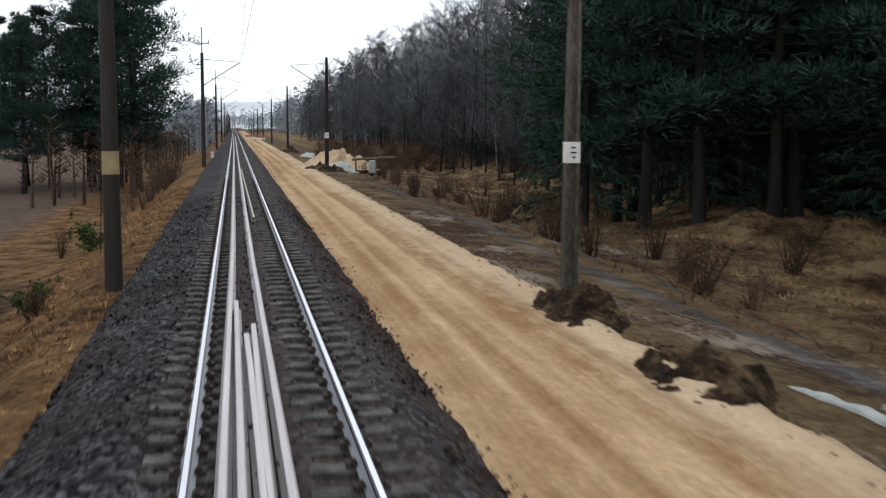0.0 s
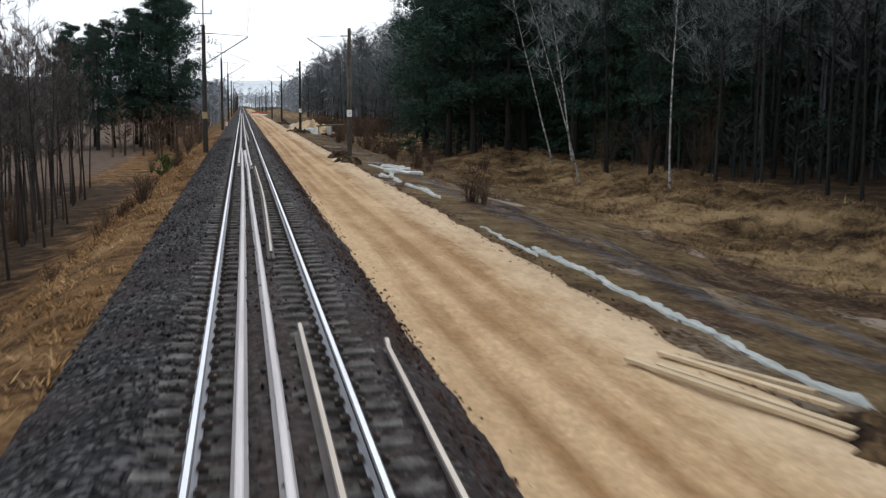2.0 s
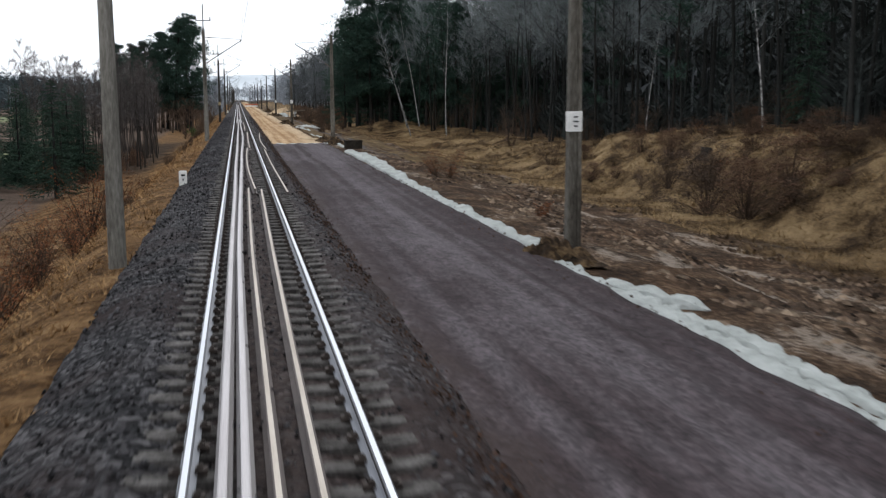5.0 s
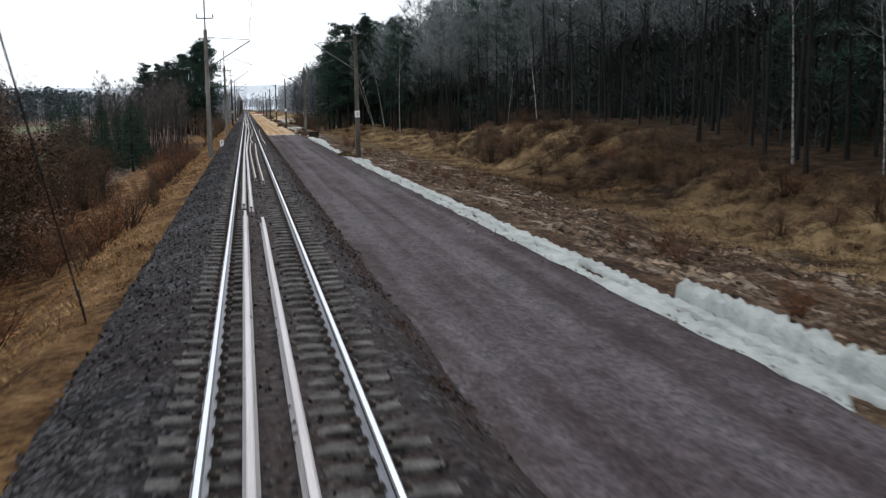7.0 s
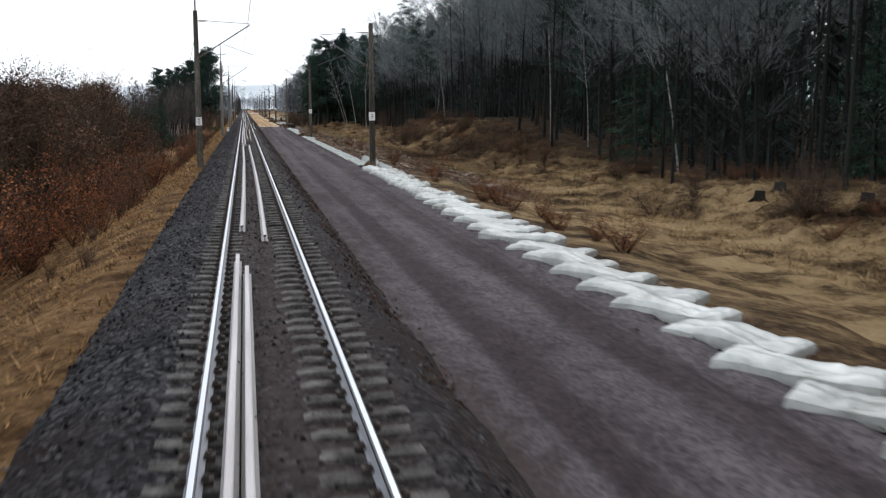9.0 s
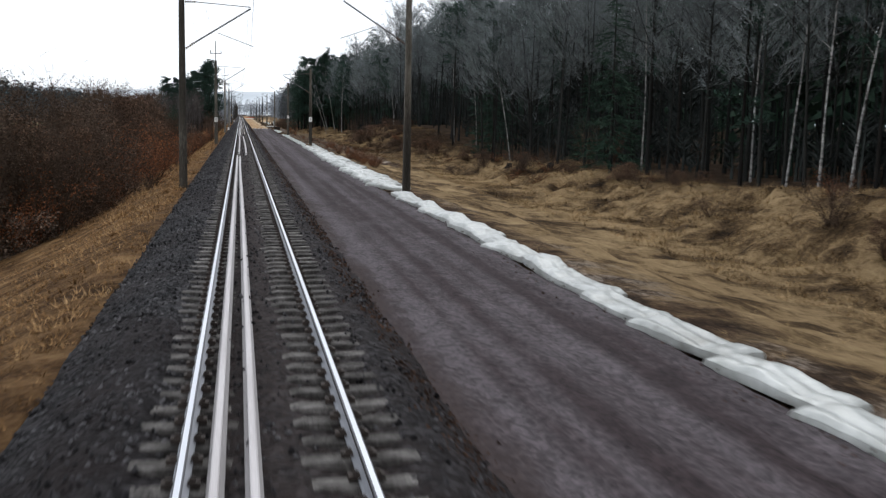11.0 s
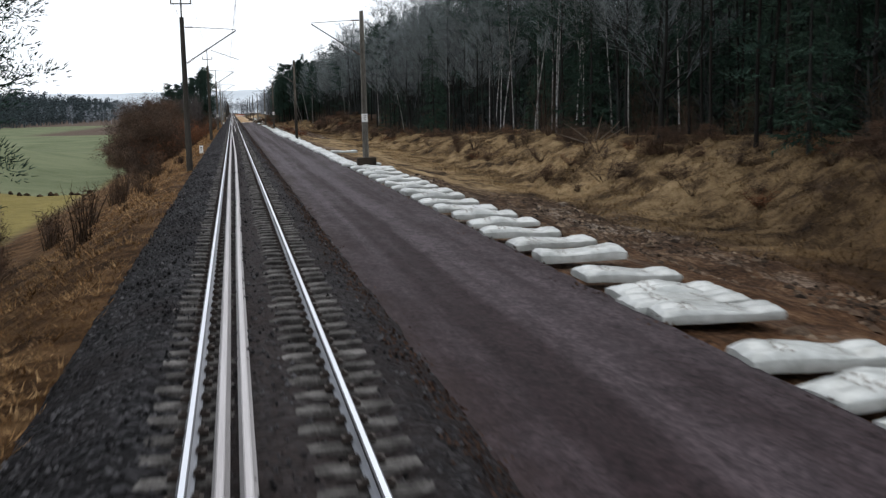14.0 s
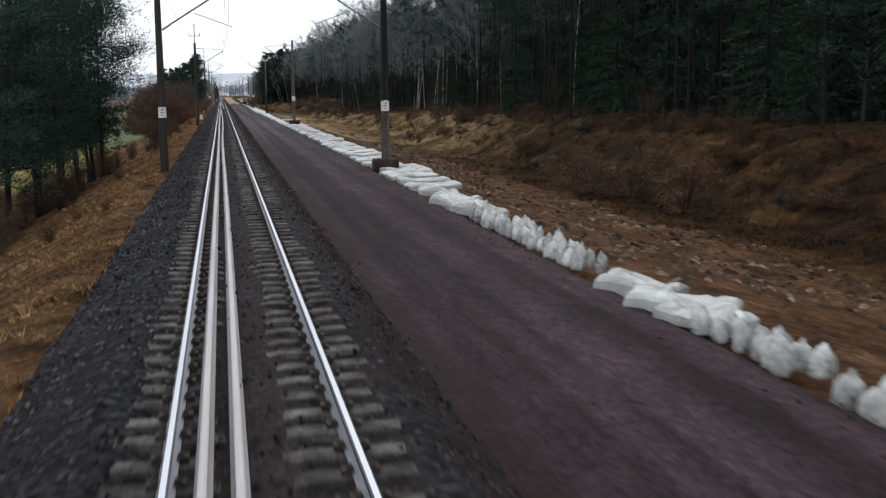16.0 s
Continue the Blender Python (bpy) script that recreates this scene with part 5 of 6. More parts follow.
put("textile_edge", b.mesh("textile_edge", M_SHEET, True), label="ragged pale textile edge sticking out under gravel", category="sheeting")

# dark concrete block, boards, shelter, barrier
e = empty("concrete_block", pose(7.5, -56.4, -0.72, 0, 0, 6), "dark weathered concrete trough at the end of the sheeting", "block")
bm = box_bm(1.12, 0.85, 0.60, Matrix.Translation((0, 0, 0.31)), 0.04)
for v in bm.verts:
    v.co += noise.noise_vector(v.co * 3) * 0.025
part("body", bm, M_TROUGH, e)
part("rim", box_bm(1.18, 0.91, 0.09, Matrix.Translation((0, 0, 0.58)), 0.02), M_TROUGH, e)
for x0, y0, x1, y1 in ((4.9, -38.9, 6.05, -42.6), (5.2, -39.3, 6.2, -42.4), (5.8, -39.0, 6.6, -40.9), (5.5, -38.6, 6.5, -41.6)):
    d = math.hypot(x1 - x0, y1 - y0)
    put("timber_board", None or mesh_from("timber_board", *(lambda q: (q.v, q.f))((lambda q: (q.box(0, 0, 0, 0.11, d, 0.05), q)[1])(Builder())), M_BOARD), None,
        pose((x0 + x1) / 2, (y0 + y1) / 2, -0.595, 0, 2, math.degrees(math.atan2(-(x1 - x0), (y1 - y0)))), "pale sawn timber board lying on the sand", "board", "timber boards")
e = empty("broken_lean_to", pose(11.2, 89.0, gz_at(11.2, 89), 0, 0, 0), "dark fallen timber over a white sack", "timber")
part("beam", tube_bm((-1.8, 0, 1.55), (1.9, 0.3, 1.75), 0.10), M_OLDWOOD, e)
part("prop", tube_bm((-1.4, 0, 0), (-1.5, 0, 1.6), 0.08), M_OLDWOOD, e)
part("prop", tube_bm((0.3, 0, 0), (0.2, 0, 1.65), 0.06), M_OLDWOOD, e)
part("sack", box_bm(0.55, 0.4, 1.1, Matrix.Translation((-0.1, -0.15, 0.95)), 0.12), M_SHEET, e)
e = empty("work_barrier", pose(4.3, 236, -0.66), "red and white board barrier across the unfinished bed", "barrier")
for dx in (-1.8, 0, 1.8):
    part("upright", box_bm(0.1, 0.1, 1.4, Matrix.Translation((dx, 0, 0.7))), M_OLDWOOD, e)
for dz in (0.7, 1.25):
    part("board", box_bm(4.2, 0.05, 0.3, Matrix.Translation((0, -0.08, dz))), M_RED if dz > 1 else M_PLATE, e)
e = empty("log_table", pose(37.5, -333, gz_at(37.5, -333)), "rough log table at the forest edge", "table")
part("top", box_bm(2.6, 1.2, 0.14, Matrix.Translation((0, 0, 1.45)), 0.03), M_OLDWOOD, e)
part("post", tube_bm((0.1, 0, -0.2), (0, 0, 1.4), 0.14), M_OLDWOOD, e)


# ---------------------------------------------------------------- trees and plants
def bend(p, d, length, n, rnd, wander, up=0.0):
    pts, d = [Vector(p)], Vector(d).normalized()
    for _ in range(n):
        d = (d + Vector((rnd.uniform(-1, 1), rnd.uniform(-1, 1), rnd.uniform(-1, 1))) * wander + Vector((0, 0, up))).normalized()
        pts.append(pts[-1] + d * (length / n))
    return pts


def at(pts, t):
    t = min(max(t, 0), 0.999) * (len(pts) - 1)
    i = int(t)
    return pts[i].lerp(pts[i + 1], t - i)


def bare_tree(seed, h=20.0, r=0.2, first=0.3, limbs=26, second=5, twigs=5, lean=0.02, spread=0.22, bark=None, wander=0.05, up=0.06, side=6, twig=None):
    rnd = random.Random(seed)
    tr, cr = Builder(), Builder()
    trunk = bend((0, 0, -0.3), (rnd.uniform(-lean, lean), rnd.uniform(-lean, lean), 1), h, 9, rnd, wander * 0.6, 0.02)
    tr.tube(trunk, [r * 1.25] + [r * (1 - 0.9 * (i / 9)) for i in range(1, 10)], side + 1)
    for k in range(limbs):
        t = first + (0.97 - first) * (k + rnd.random()) / limbs
        a = rnd.uniform(0, 2 * math.pi)
        ln = h * spread * (1.15 - 0.75 * (t - first) / (1 - first)) * rnd.uniform(0.6, 1.2)
        el = rnd.uniform(0.35, 1.0)
        p = at(trunk, t)
        lb = bend(p, (math.cos(a), math.sin(a), el), ln, 4, rnd, 0.16, up)
        rr = r * (1 - 0.88 * t) * 0.45
        (tr if k < limbs // 2 else cr).tube(lb, [max(rr * (1 - 0.8 * i / 4), 0.008) for i in range(5)], 4)
        for _ in range(second):
            u = rnd.uniform(0.25, 1)
            q = at(lb, u)
            dd = (lb[-1] - lb[0]).normalized() + Vector((rnd.uniform(-1, 1), rnd.uniform(-1, 1), rnd.uniform(-0.3, 0.9))) * 0.8
            sb = bend(q, dd, ln * rnd.uniform(0.25, 0.5), 2, rnd, 0.2, up)
            cr.tube(sb, [max(rr * 0.35, 0.008), 0.007, 0.004], 3)
            for _ in range(twigs):
                cr.tri(at(sb, rnd.uniform(0.2, 1)), dd + Vector((rnd.uniform(-1, 1), rnd.uniform(-1, 1), rnd.uniform(-0.5, 1))), rnd.uniform(0.5, 1.3) * h / 18, 0.03, rnd)
    return tr.mesh("trunk", bark or M_BARK, True), cr.mesh("crown", twig or M_TWIG)


def pine_tree(seed, h=20.0, r=0.22, crown=0.55, limbs=30, tufts=34, spread=0.16, lean=0.02, size=0.42, low=0):
    rnd = random.Random(seed)
    tr, cr = Builder(), Builder()
    trunk = bend((0, 0, -0.3), (rnd.uniform(-lean, lean), rnd.uniform(-lean, lean), 1), h, 9, rnd, 0.03, 0.03)
    tr.tube(trunk, [r * 1.25] + [r * (1 - 0.85 * (i / 9)) for i in range(1, 10)], 8)
    for k in range(limbs + low):
        dead = k >= limbs
        t = (crown + (0.99 - crown) * (k + rnd.random()) / limbs) if not dead else rnd.uniform(0.2, crown)
        a = rnd.uniform(0, 2 * math.pi)
        prof = math.sin(math.pi * min(1, 0.18 + 0.8 * (t - crown) / (1 - crown))) if not dead else 0.6
        ln = h * spread * max(0.25, prof) * rnd.uniform(0.7, 1.25)
        lb = bend(at(trunk, t), (math.cos(a), math.sin(a), rnd.uniform(-0.1, 0.45)), ln, 3, rnd, 0.2, 0.05)
        tr.tube(lb, [r * 0.28 * (1 - 0.5 * t), r * 0.18 * (1 - 0.5 * t), 0.02, 0.01], 4)
        if dead and rnd.random() < 0.45:
            for _ in range(6):
                cr.tri(at(lb, rnd.uniform(0.3, 1)), (rnd.uniform(-1, 1), rnd.uniform(-1, 1), rnd.uniform(-0.6, 0.6)), 0.7, 0.02, rnd)
            continue
        for c in range(4):
            q = at(lb, 0.40 + 0.2 * c) + Vector((rnd.uniform(-0.3, 0.3), rnd.uniform(-0.3, 0.3), rnd.uniform(-0.1, 0.3)))
            rad = ln * rnd.uniform(0.14, 0.25) + 0.25
            for _ in range(tufts // 4):
                d = Vector((rnd.gauss(0, 1), rnd.gauss(0, 1), rnd.gauss(0.25, 0.6)))
                p = q + d.normalized() * Vector((rad, rad, rad * 0.7)) * rnd.uniform(0.15, 1.0) ** 0.6
                cr.tri(p, d + Vector((0, 0, 0.5)), size * rnd.uniform(0.7, 1.4), size * 0.24, rnd)
    return tr.mesh("trunk", M_PINEBARK, True), cr.mesh("crown", M_NEEDLE)


def spruce_tree(seed, h=16.0, r=0.17, base=0.06, spread=0.19, levels=26, per=9):
    rnd = random.Random(seed)
    tr, cr = Builder(), Builder()
    tr.tube([(0, 0, -0.3), (0, 0, h * 0.5), (0, 0, h)], [r * 1.2, r * 0.6, 0.015], 7)
    for j in range(levels * per):
        t = base + (1 - base) * min(0.985, rnd.random() ** 1.15)
        a = rnd.uniform(0, 2 * math.pi)
        ln = h * spread * (1 - t) ** 0.85 * rnd.uniform(0.6, 1.2) + 0.2
        d = Vector((math.cos(a), math.sin(a), 0))
        p = Vector((0, 0, h * t))
        mid, tip = p + d * ln * 0.55 - Vector((0, 0, ln * 0.12)), p + d * ln - Vector((0, 0, ln * rnd.uniform(0.05, 0.4)))
        for _ in range(26):
            u = rnd.uniform(0.15, 1)
            q = p.lerp(mid, u / 0.55) if u < 0.55 else mid.lerp(tip, (u - 0.55) / 0.45)
            cr.tri(q, d * 0.8 + Vector((rnd.uniform(-1, 1), rnd.uniform(-1, 1), rnd.uniform(-1.1, 0.1))), 0.2 + ln * 0.13, 0.03 + ln * 0.022, rnd)
    return tr.mesh("trunk", M_BARK, True), cr.mesh("crown", M_SPRUCE)


def shrub(seed, h=3.0, stems=9, leaves=260, leaf=0.16, material=None, spread=0.55):
    rnd = random.Random(seed)
    tr, cr = Builder(), Builder()
    for _ in range(stems):
        a = rnd.uniform(0, 2 * math.pi)
        lb = bend((rnd.uniform(-0.2, 0.2), rnd.uniform(-0.2, 0.2), -0.1), (math.cos(a) * spread, math.sin(a) * spread, 1), h * rnd.uniform(0.6, 1.1), 5, rnd, 0.13)
        tr.tube(lb, [0.035, 0.028, 0.022, 0.016, 0.01, 0.005], 4)
        for _ in range(7):
            sb = bend(at(lb, rnd.uniform(0.1, 0.97)), (rnd.uniform(-1, 1), rnd.uniform(-1, 1), rnd.uniform(0.1, 1)), h * 0.28, 2, rnd, 0.25)
            cr_b = tr
            cr_b.tube(sb, [0.012, 0.008, 0.004], 3)
            for _ in range(max(1, leaves // (stems * 7))):
                p = at(sb, rnd.random()) + Vector((rnd.gauss(0, 0.10), rnd.gauss(0, 0.10), rnd.gauss(0, 0.10))) * h / 3
                d = (rnd.uniform(-1, 1), rnd.uniform(-1, 1), rnd.uniform(-1, 0.6))
                if material is M_SCRUB:
                    cr.tri(p, d, h * 0.16, 0.016, rnd)
                else:
                    cr.leaf(p, d, leaf * rnd.uniform(0.7, 1.3), leaf * 0.55, rnd)
    return tr.mesh("branchwork", M_SCRUB), cr.mesh("foliage", material or M_RUSSET)


def leafy_bush(seed, h=5.0, clumps=44, leaves=150, leaf=0.1, material=None):
    """A tall bush whose withered leaves hang in clumps, with gaps between them."""
    rnd = random.Random(seed)
    tr, cr = Builder(), Builder()
    for k in range(clumps):
        a, u = rnd.uniform(0, 2 * math.pi), rnd.random() ** 0.55
        t = rnd.uniform(0.08, 1.0)
        rad = 0.5 * h * u * math.sin(math.pi * (0.22 + 0.7 * t)) * rnd.uniform(0.8, 1.2)
        c = Vector((rad * math.cos(a), rad * math.sin(a), h * t * rnd.uniform(0.85, 1.12)))
        tr.tube([(0.12 * math.cos(a), 0.12 * math.sin(a), -0.1), (c.x * 0.45, c.y * 0.45, c.z * 0.55), c], [0.04, 0.022, 0.006], 4)
        r = h * rnd.uniform(0.07, 0.15)
        for _ in range(5):
            tr.tube([c, c + Vector((rnd.gauss(0, 1), rnd.gauss(0, 1), rnd.gauss(0.7, 0.8))).normalized() * r * 1.9], [0.008, 0.003], 3)
        for _ in range(leaves):
            d = Vector((rnd.gauss(0, 1), rnd.gauss(0, 1), rnd.gauss(0, 0.85)))
            p = c + d * r * 0.55
            cr.leaf(p, (rnd.uniform(-1, 1), rnd.uniform(-1, 1), rnd.uniform(-1, 0.5)), leaf * rnd.uniform(0.7, 1.4), leaf * 0.6, rnd)
    return tr.mesh("branchwork", M_SCRUB), cr.mesh("foliage", material)


KINDS = {
    "bare": ("leafless_tree", "tall bare deciduous tree with grey-brown trunk at the forest edge", "tree", [bare_tree(100 + k, 21 + 2 * (k % 3), 0.13 + 0.05 * (k % 2), 0.36 + 0.07 * (k % 3), 36, 8, 9, spread=0.24) for k in range(6)]),
    "grey": ("leafless_tree", "tall bare deciduous tree, fine twigs greyed in colour for haze", "tree", [bare_tree(150 + k, 20 + 2 * (k % 3), 0.13, 0.08, 44, 8, 9, spread=0.24, twig=M_HAZETWIG) for k in range(4)]),
    "oak": ("leafless_tree", "broad bare oak with dark spreading limbs at the forest edge", "tree", [bare_tree(180 + k, 15 + k, 0.24, 0.16, 30, 7, 8, 0.05, 0.42, None, 0.09, 0.03, 8) for k in range(2)]),
    "birch": ("birch_tree", "slender bare birch with white bark", "tree", [bare_tree(200 + k, 17 + k, 0.085, 0.42, 16, 4, 6, 0.03, 0.13, M_BIRCH, 0.055, 0.03) for k in range(5)]),
    "pine": ("pine_tree", "tall dark green pine with a clear brown trunk", "tree", [pine_tree(300 + k, 21 + 1.5 * k, 0.15, 0.5 + 0.05 * (k % 3), 30, 84, 0.14, low=9) for k in range(5)]),
    "edge_pine": ("pine_tree", "broad old pine with dense dark green crown", "tree", [pine_tree(340 + k, 16 + k, 0.26, 0.22, 62, 210, 0.23, 0.04, 0.36, 6) for k in range(3)]),
    "sparse_pine": ("pine_tree", "scraggy pine with low ragged branches beside the embankment", "tree", [pine_tree(360 + k, 15 + 1.5 * k, 0.17, 0.26, 42, 360, 0.24, 0.06, 0.20, 18) for k in range(3)]),
    "spruce": ("spruce_tree", "dense dark green spruce with branches to the ground", "tree", [spruce_tree(400 + k, 13 + 3 * k) for k in range(4)]),
    "alder": ("alder_tree", "thin leafless alder with dark straight stem", "tree", [bare_tree(500 + k, 12.5 + 0.8 * k, 0.085, 0.35, 18, 4, 5, 0.06, 0.13, M_ALDER, 0.05, 0.08, 4, M_ALDERTWIG) for k in range(5)]),
    "russet": ("russet_shrub", "shrub with withered russet brown leaves", "shrub", [shrub(600 + k, 2.4 + 0.7 * k, 13, 1500, 0.10, M_RUSSET) for k in range(4)]),
    "thicket": ("bare_shrub", "bare brown twiggy shrub", "shrub", [shrub(640 + k, 4.0 + 1.2 * k, 12, 700, 0.1, M_SCRUB, 0.4) for k in range(4)]),
    "brush": ("brown_shrub", "dense rounded shrub with withered brown leaves", "shrub", [leafy_bush(660 + k, 4.6 + 0.5 * k, 44, 150, 0.1, (M_BROWNLEAF, M_BROWNLEAF, M_DEADLEAF)[k]) for k in range(3)]),
    "weed": ("dry_weed", "clump of dry brown weed stalks", "weeds", [shrub(680 + k, 1.5 + 0.3 * k, 14, 300, 0.06, M_REED, 0.22) for k in range(3)]),
    "bramble": ("bramble", "low green bramble clump", "shrub", [shrub(700, 1.3, 10, 600, 0.16, M_GREENWEED, 0.9)]),
}
FIRST = {}


def plant(kind, x, y, sc=1.0, var=None, rz=None, dz=0.0, lean=0.0, wide=1.0):
    name, label, cat, meshes = KINDS[kind]
    k = rv.randrange(len(meshes)) if var is None else var % len(meshes)
    rz = rv.uniform(0, 360) if rz is None else rz
    m = pose(x, y, gz_at(x, y) - 0.05 + dz, 0, lean, 0) @ pose(0, 0, 0, 0, 0, rz) @ Matrix.Diagonal((sc * wide, sc * wide, sc, 1))
    if (kind, k) in FIRST:
        src = FIRST[kind, k]
        o = copy_thing(src, Matrix())
        o.matrix_basis = m
        return o
    e = empty(name, m, label, cat, name + "s")
    a, c = meshes[k]
    put(a.name.split(".")[0], a, e)
    put(c.name.split(".")[0], c, e)
    FIRST[kind, k] = e
    return e


rv = random.Random(77)
# forest on the far side of the new bed: front rows, tree by tree
def mix_at(y):
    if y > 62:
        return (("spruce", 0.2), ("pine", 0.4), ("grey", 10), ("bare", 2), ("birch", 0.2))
    if y > 40:
        return (("spruce", 3.5), ("pine", 3), ("bare", 3))
    if y > 12:
        return (("spruce", 0.7), ("pine", 1), ("bare", 7), ("birch", 0.2))
    if y > -40:
        return (("spruce", 0.3), ("pine", 1.2), ("bare", 9), ("birch", 0.2))
    if y > -225:
        return (("spruce", 0.3), ("pine", 1.5), ("bare", 10), ("birch", 0.2))
    if y > -300:
        return (("spruce", 2), ("pine", 6), ("bare", 3), ("birch", 0.3))
    return (("spruce", 3.5), ("pine", 8), ("bare", 1.2), ("birch", 0.15))


def pick(y):
    w = mix_at(y)
    return rv.choices([k for k, _ in w], [v for _, v in w])[0]


def edge_x(y):
    return 33.5 + 2.0 * math.sin(y * 0.045) + 1.5 * math.sin(y * 0.13 + 1) - (5.0 if y > 0 else 0) * min(1, max(0, y) / 30)


for row, (dx, gap) in enumerate(((0.0, 4.2), (5.0, 4.4), (10.5, 5.0), (17.0, 6.0))):
    y = -440.0
    while y < (420 if row < 2 else 300):
        x = edge_x(y) + dx + rv.uniform(-1.8, 1.8)
        k = pick(y)
        plant(k, x, y + rv.uniform(-1, 1), rv.uniform(0.78, 1.15) * (0.88 if row == 0 else 1.0))
        y += gap * rv.uniform(0.6, 1.4) * (1.0 if y < 130 else 1.7)
for x, y, ln in ((34.6, -231, 2), (35, -235, -2), (35.5, -244, 1), (34.3, -247, 2), (35, -253, 0), (36, -257, 1), (35.2, -262, -2), (34.5, -264, 3), (36.4, -267, -3), (33.7, -155.2, -6), (33.2, -121, -2), (25.6, 34.0, -15), (27.8, 35.5, -10), (24.4, 22.5, -13), (28.0, 14.5, -2), (33.5, -201, 2), (36, -221, 2), (35.5, -226, -1), (37, -214, 2), (35, -275, 2), (36, -284, -2), (34.5, -318, 1), (33.5, -258, 2), (35.8, -249, 4)):
    plant("birch", x, y, rv.uniform(0.95, 1.15), lean=ln)
plant("oak", 31.0, -292, 1.0, 0)
plant("oak", 33.0, -168, 1.0, 1)
for x, y in ((17.8, 53), (19.5, 49), (20.5, 55.5), (21.7, 47.5), (23.2, 51.5), (24.6, 45.5), (25.7, 52.5), (22.3, 58), (26.8, 47.5), (28.3, 51), (19.4, 61), (24.4, 62), (27.5, 57), (30, 42), (31, 22)):
    plant("spruce" if rv.random() < 0.4 else "edge_pine", x, y, rv.uniform(1.05, 1.3))
for _ in range(46):
    y = rv.uniform(-420, 60)
    plant("thicket", edge_x(y) + rv.uniform(-3.5, 14), y, rv.uniform(0.5, 0.95))
for _ in range(46):
    y = rv.uniform(38, 66)
    plant("spruce", edge_x(y) + rv.uniform(2.5, 17), y, rv.uniform(0.7, 1.15))
for _ in range(60):
    y = rv.uniform(-430, -262)
    plant("spruce", edge_x(y) + rv.uniform(4, 18), y, rv.uniform(0.5, 1.0))
for _ in range(34):
    y = rv.uniform(-420, -60)
    plant("spruce", edge_x(y) + rv.uniform(6, 22), y, rv.uniform(0.35, 0.7))

# left side
for x, y, s in ((-11.2, 126, 1.08), (-14.2, 123, 1.2), (-16.6, 129, 1.08), (-20.5, 125, 0.85), (-24.0, 130, 0.88), (-12.6, 138, 1.22), (-18.5, 141, 0.92), (-28.5, 134, 0.85), (-22.0, 117, 0.8), (-26.5, 120, 0.82)):
    plant("edge_pine", x, y, s * 1.32, wide=1.05)
for _ in range(14):
    plant("thicket", rv.uniform(-9.5, -5.5), rv.uniform(58, 120), rv.uniform(0.5, 0.8))
for _ in range(160):
    y = rv.uniform(-16, 44)
    plant("alder", rv.uniform(-24, -9.6 - max(0, y - 8) * 0.1), y, rv.uniform(0.72, 0.92))
for _ in range(26):
    k = rv.randrange(4)
    plant("spruce", rv.uniform(-25, -14.5), rv.uniform(-44, -10), rv.uniform(7.5, 10.0) / (13 + 3 * k), k, wide=1.35)
for _ in range(16):
    plant("brush", rv.uniform(-19, -9.5), rv.uniform(-30, 10), rv.uniform(0.3, 0.5))
for _ in range(52):
    y = rv.uniform(-200, -92)
    plant("brush", rv.uniform(-18, -11.8), y, rv.uniform(1.15, 1.85) * (1.0 if -188 < y < -112 else 0.6))
for _ in range(30):
    plant("thicket", rv.uniform(-17.5, -11.5), rv.uniform(-195, -100), rv.uniform(1.0, 1.5))
for _ in range(16):
    plant("thicket", rv.uniform(-6.8, -4.6), rv.uniform(-200, -88), rv.uniform(0.25, 0.45))
for _ in range(16):
    plant("alder", rv.uniform(-26, -15), rv.uniform(-150, -96), rv.uniform(0.5, 0.65))
for _ in range(34):
    plant("russet", rv.uniform(-9.0, -4.9), rv.uniform(-225, -78), rv.uniform(0.4, 0.85))
for _ in range(12):
    plant("russet", rv.uniform(-10.5, -7.0), rv.uniform(-206, -176), rv.uniform(0.9, 1.3))
for _ in range(16):
    plant("brush", rv.uniform(-12.5, -9.2), rv.uniform(-236, -206), rv.uniform(0.95, 1.4))
for _ in range(12):
    plant("russet", rv.uniform(-11.0, -8.4), rv.uniform(-238, -205), rv.uniform(0.9, 1.4))
for _ in range(14):
    plant("thicket", rv.uniform(-12.5, -8.6), rv.uniform(-240, -200), rv.uniform(0.7, 1.1))
for x, y, q in ((-6.6, -273.7, 0.4), (-6.9, -279, 0.45), (-7.6, -282, 0.5), (-9.3, -324.5, 0.45), (-9.9, -330, 0.5), (-8.6, -338, 0.4), (-9.5, -352, 0.5), (-9.0, -360, 0.4), (-11, -318, 0.5)):
    plant("brush", x, y, q)
for _ in range(10):
    plant("weed", rv.uniform(-9, -5.5), rv.uniform(-330, -250), rv.uniform(0.8, 1.3))
for x, y in ((-9.8, -331), (-11.2, -328), (-10.2, -334), (-10.9, -337), (-11.6, -342), (-10.9, -347), (-12.6, -345), (-11.4, -352), (-10.7, -357), (-12.8, -358), (-11.2, -363), (-10.5, -369), (-12.2, -372), (-13.6, -365), (-14.2, -350), (-12.4, -335), (-13.4, -341)):
    plant("sparse_pine", x, y, rv.uniform(0.95, 1.15))
for _ in range(18):
    plant("brush", rv.uniform(-13.5, -9.8), rv.uniform(-378, -334), rv.uniform(0.3, 0.5), wide=1.6)
for _ in range(8):
    plant("thicket", rv.uniform(-12, -8), rv.uniform(-385, -310), rv.uniform(0.35, 0.6))
for _ in range(60):
    plant("thicket", rv.uniform(24, 32), rv.choice((rv.uniform(-400, -300), rv.uniform(-400, -300), rv.uniform(-130, -55), rv.uniform(-300, -240))), rv.uniform(0.2, 0.4), wide=1.8)
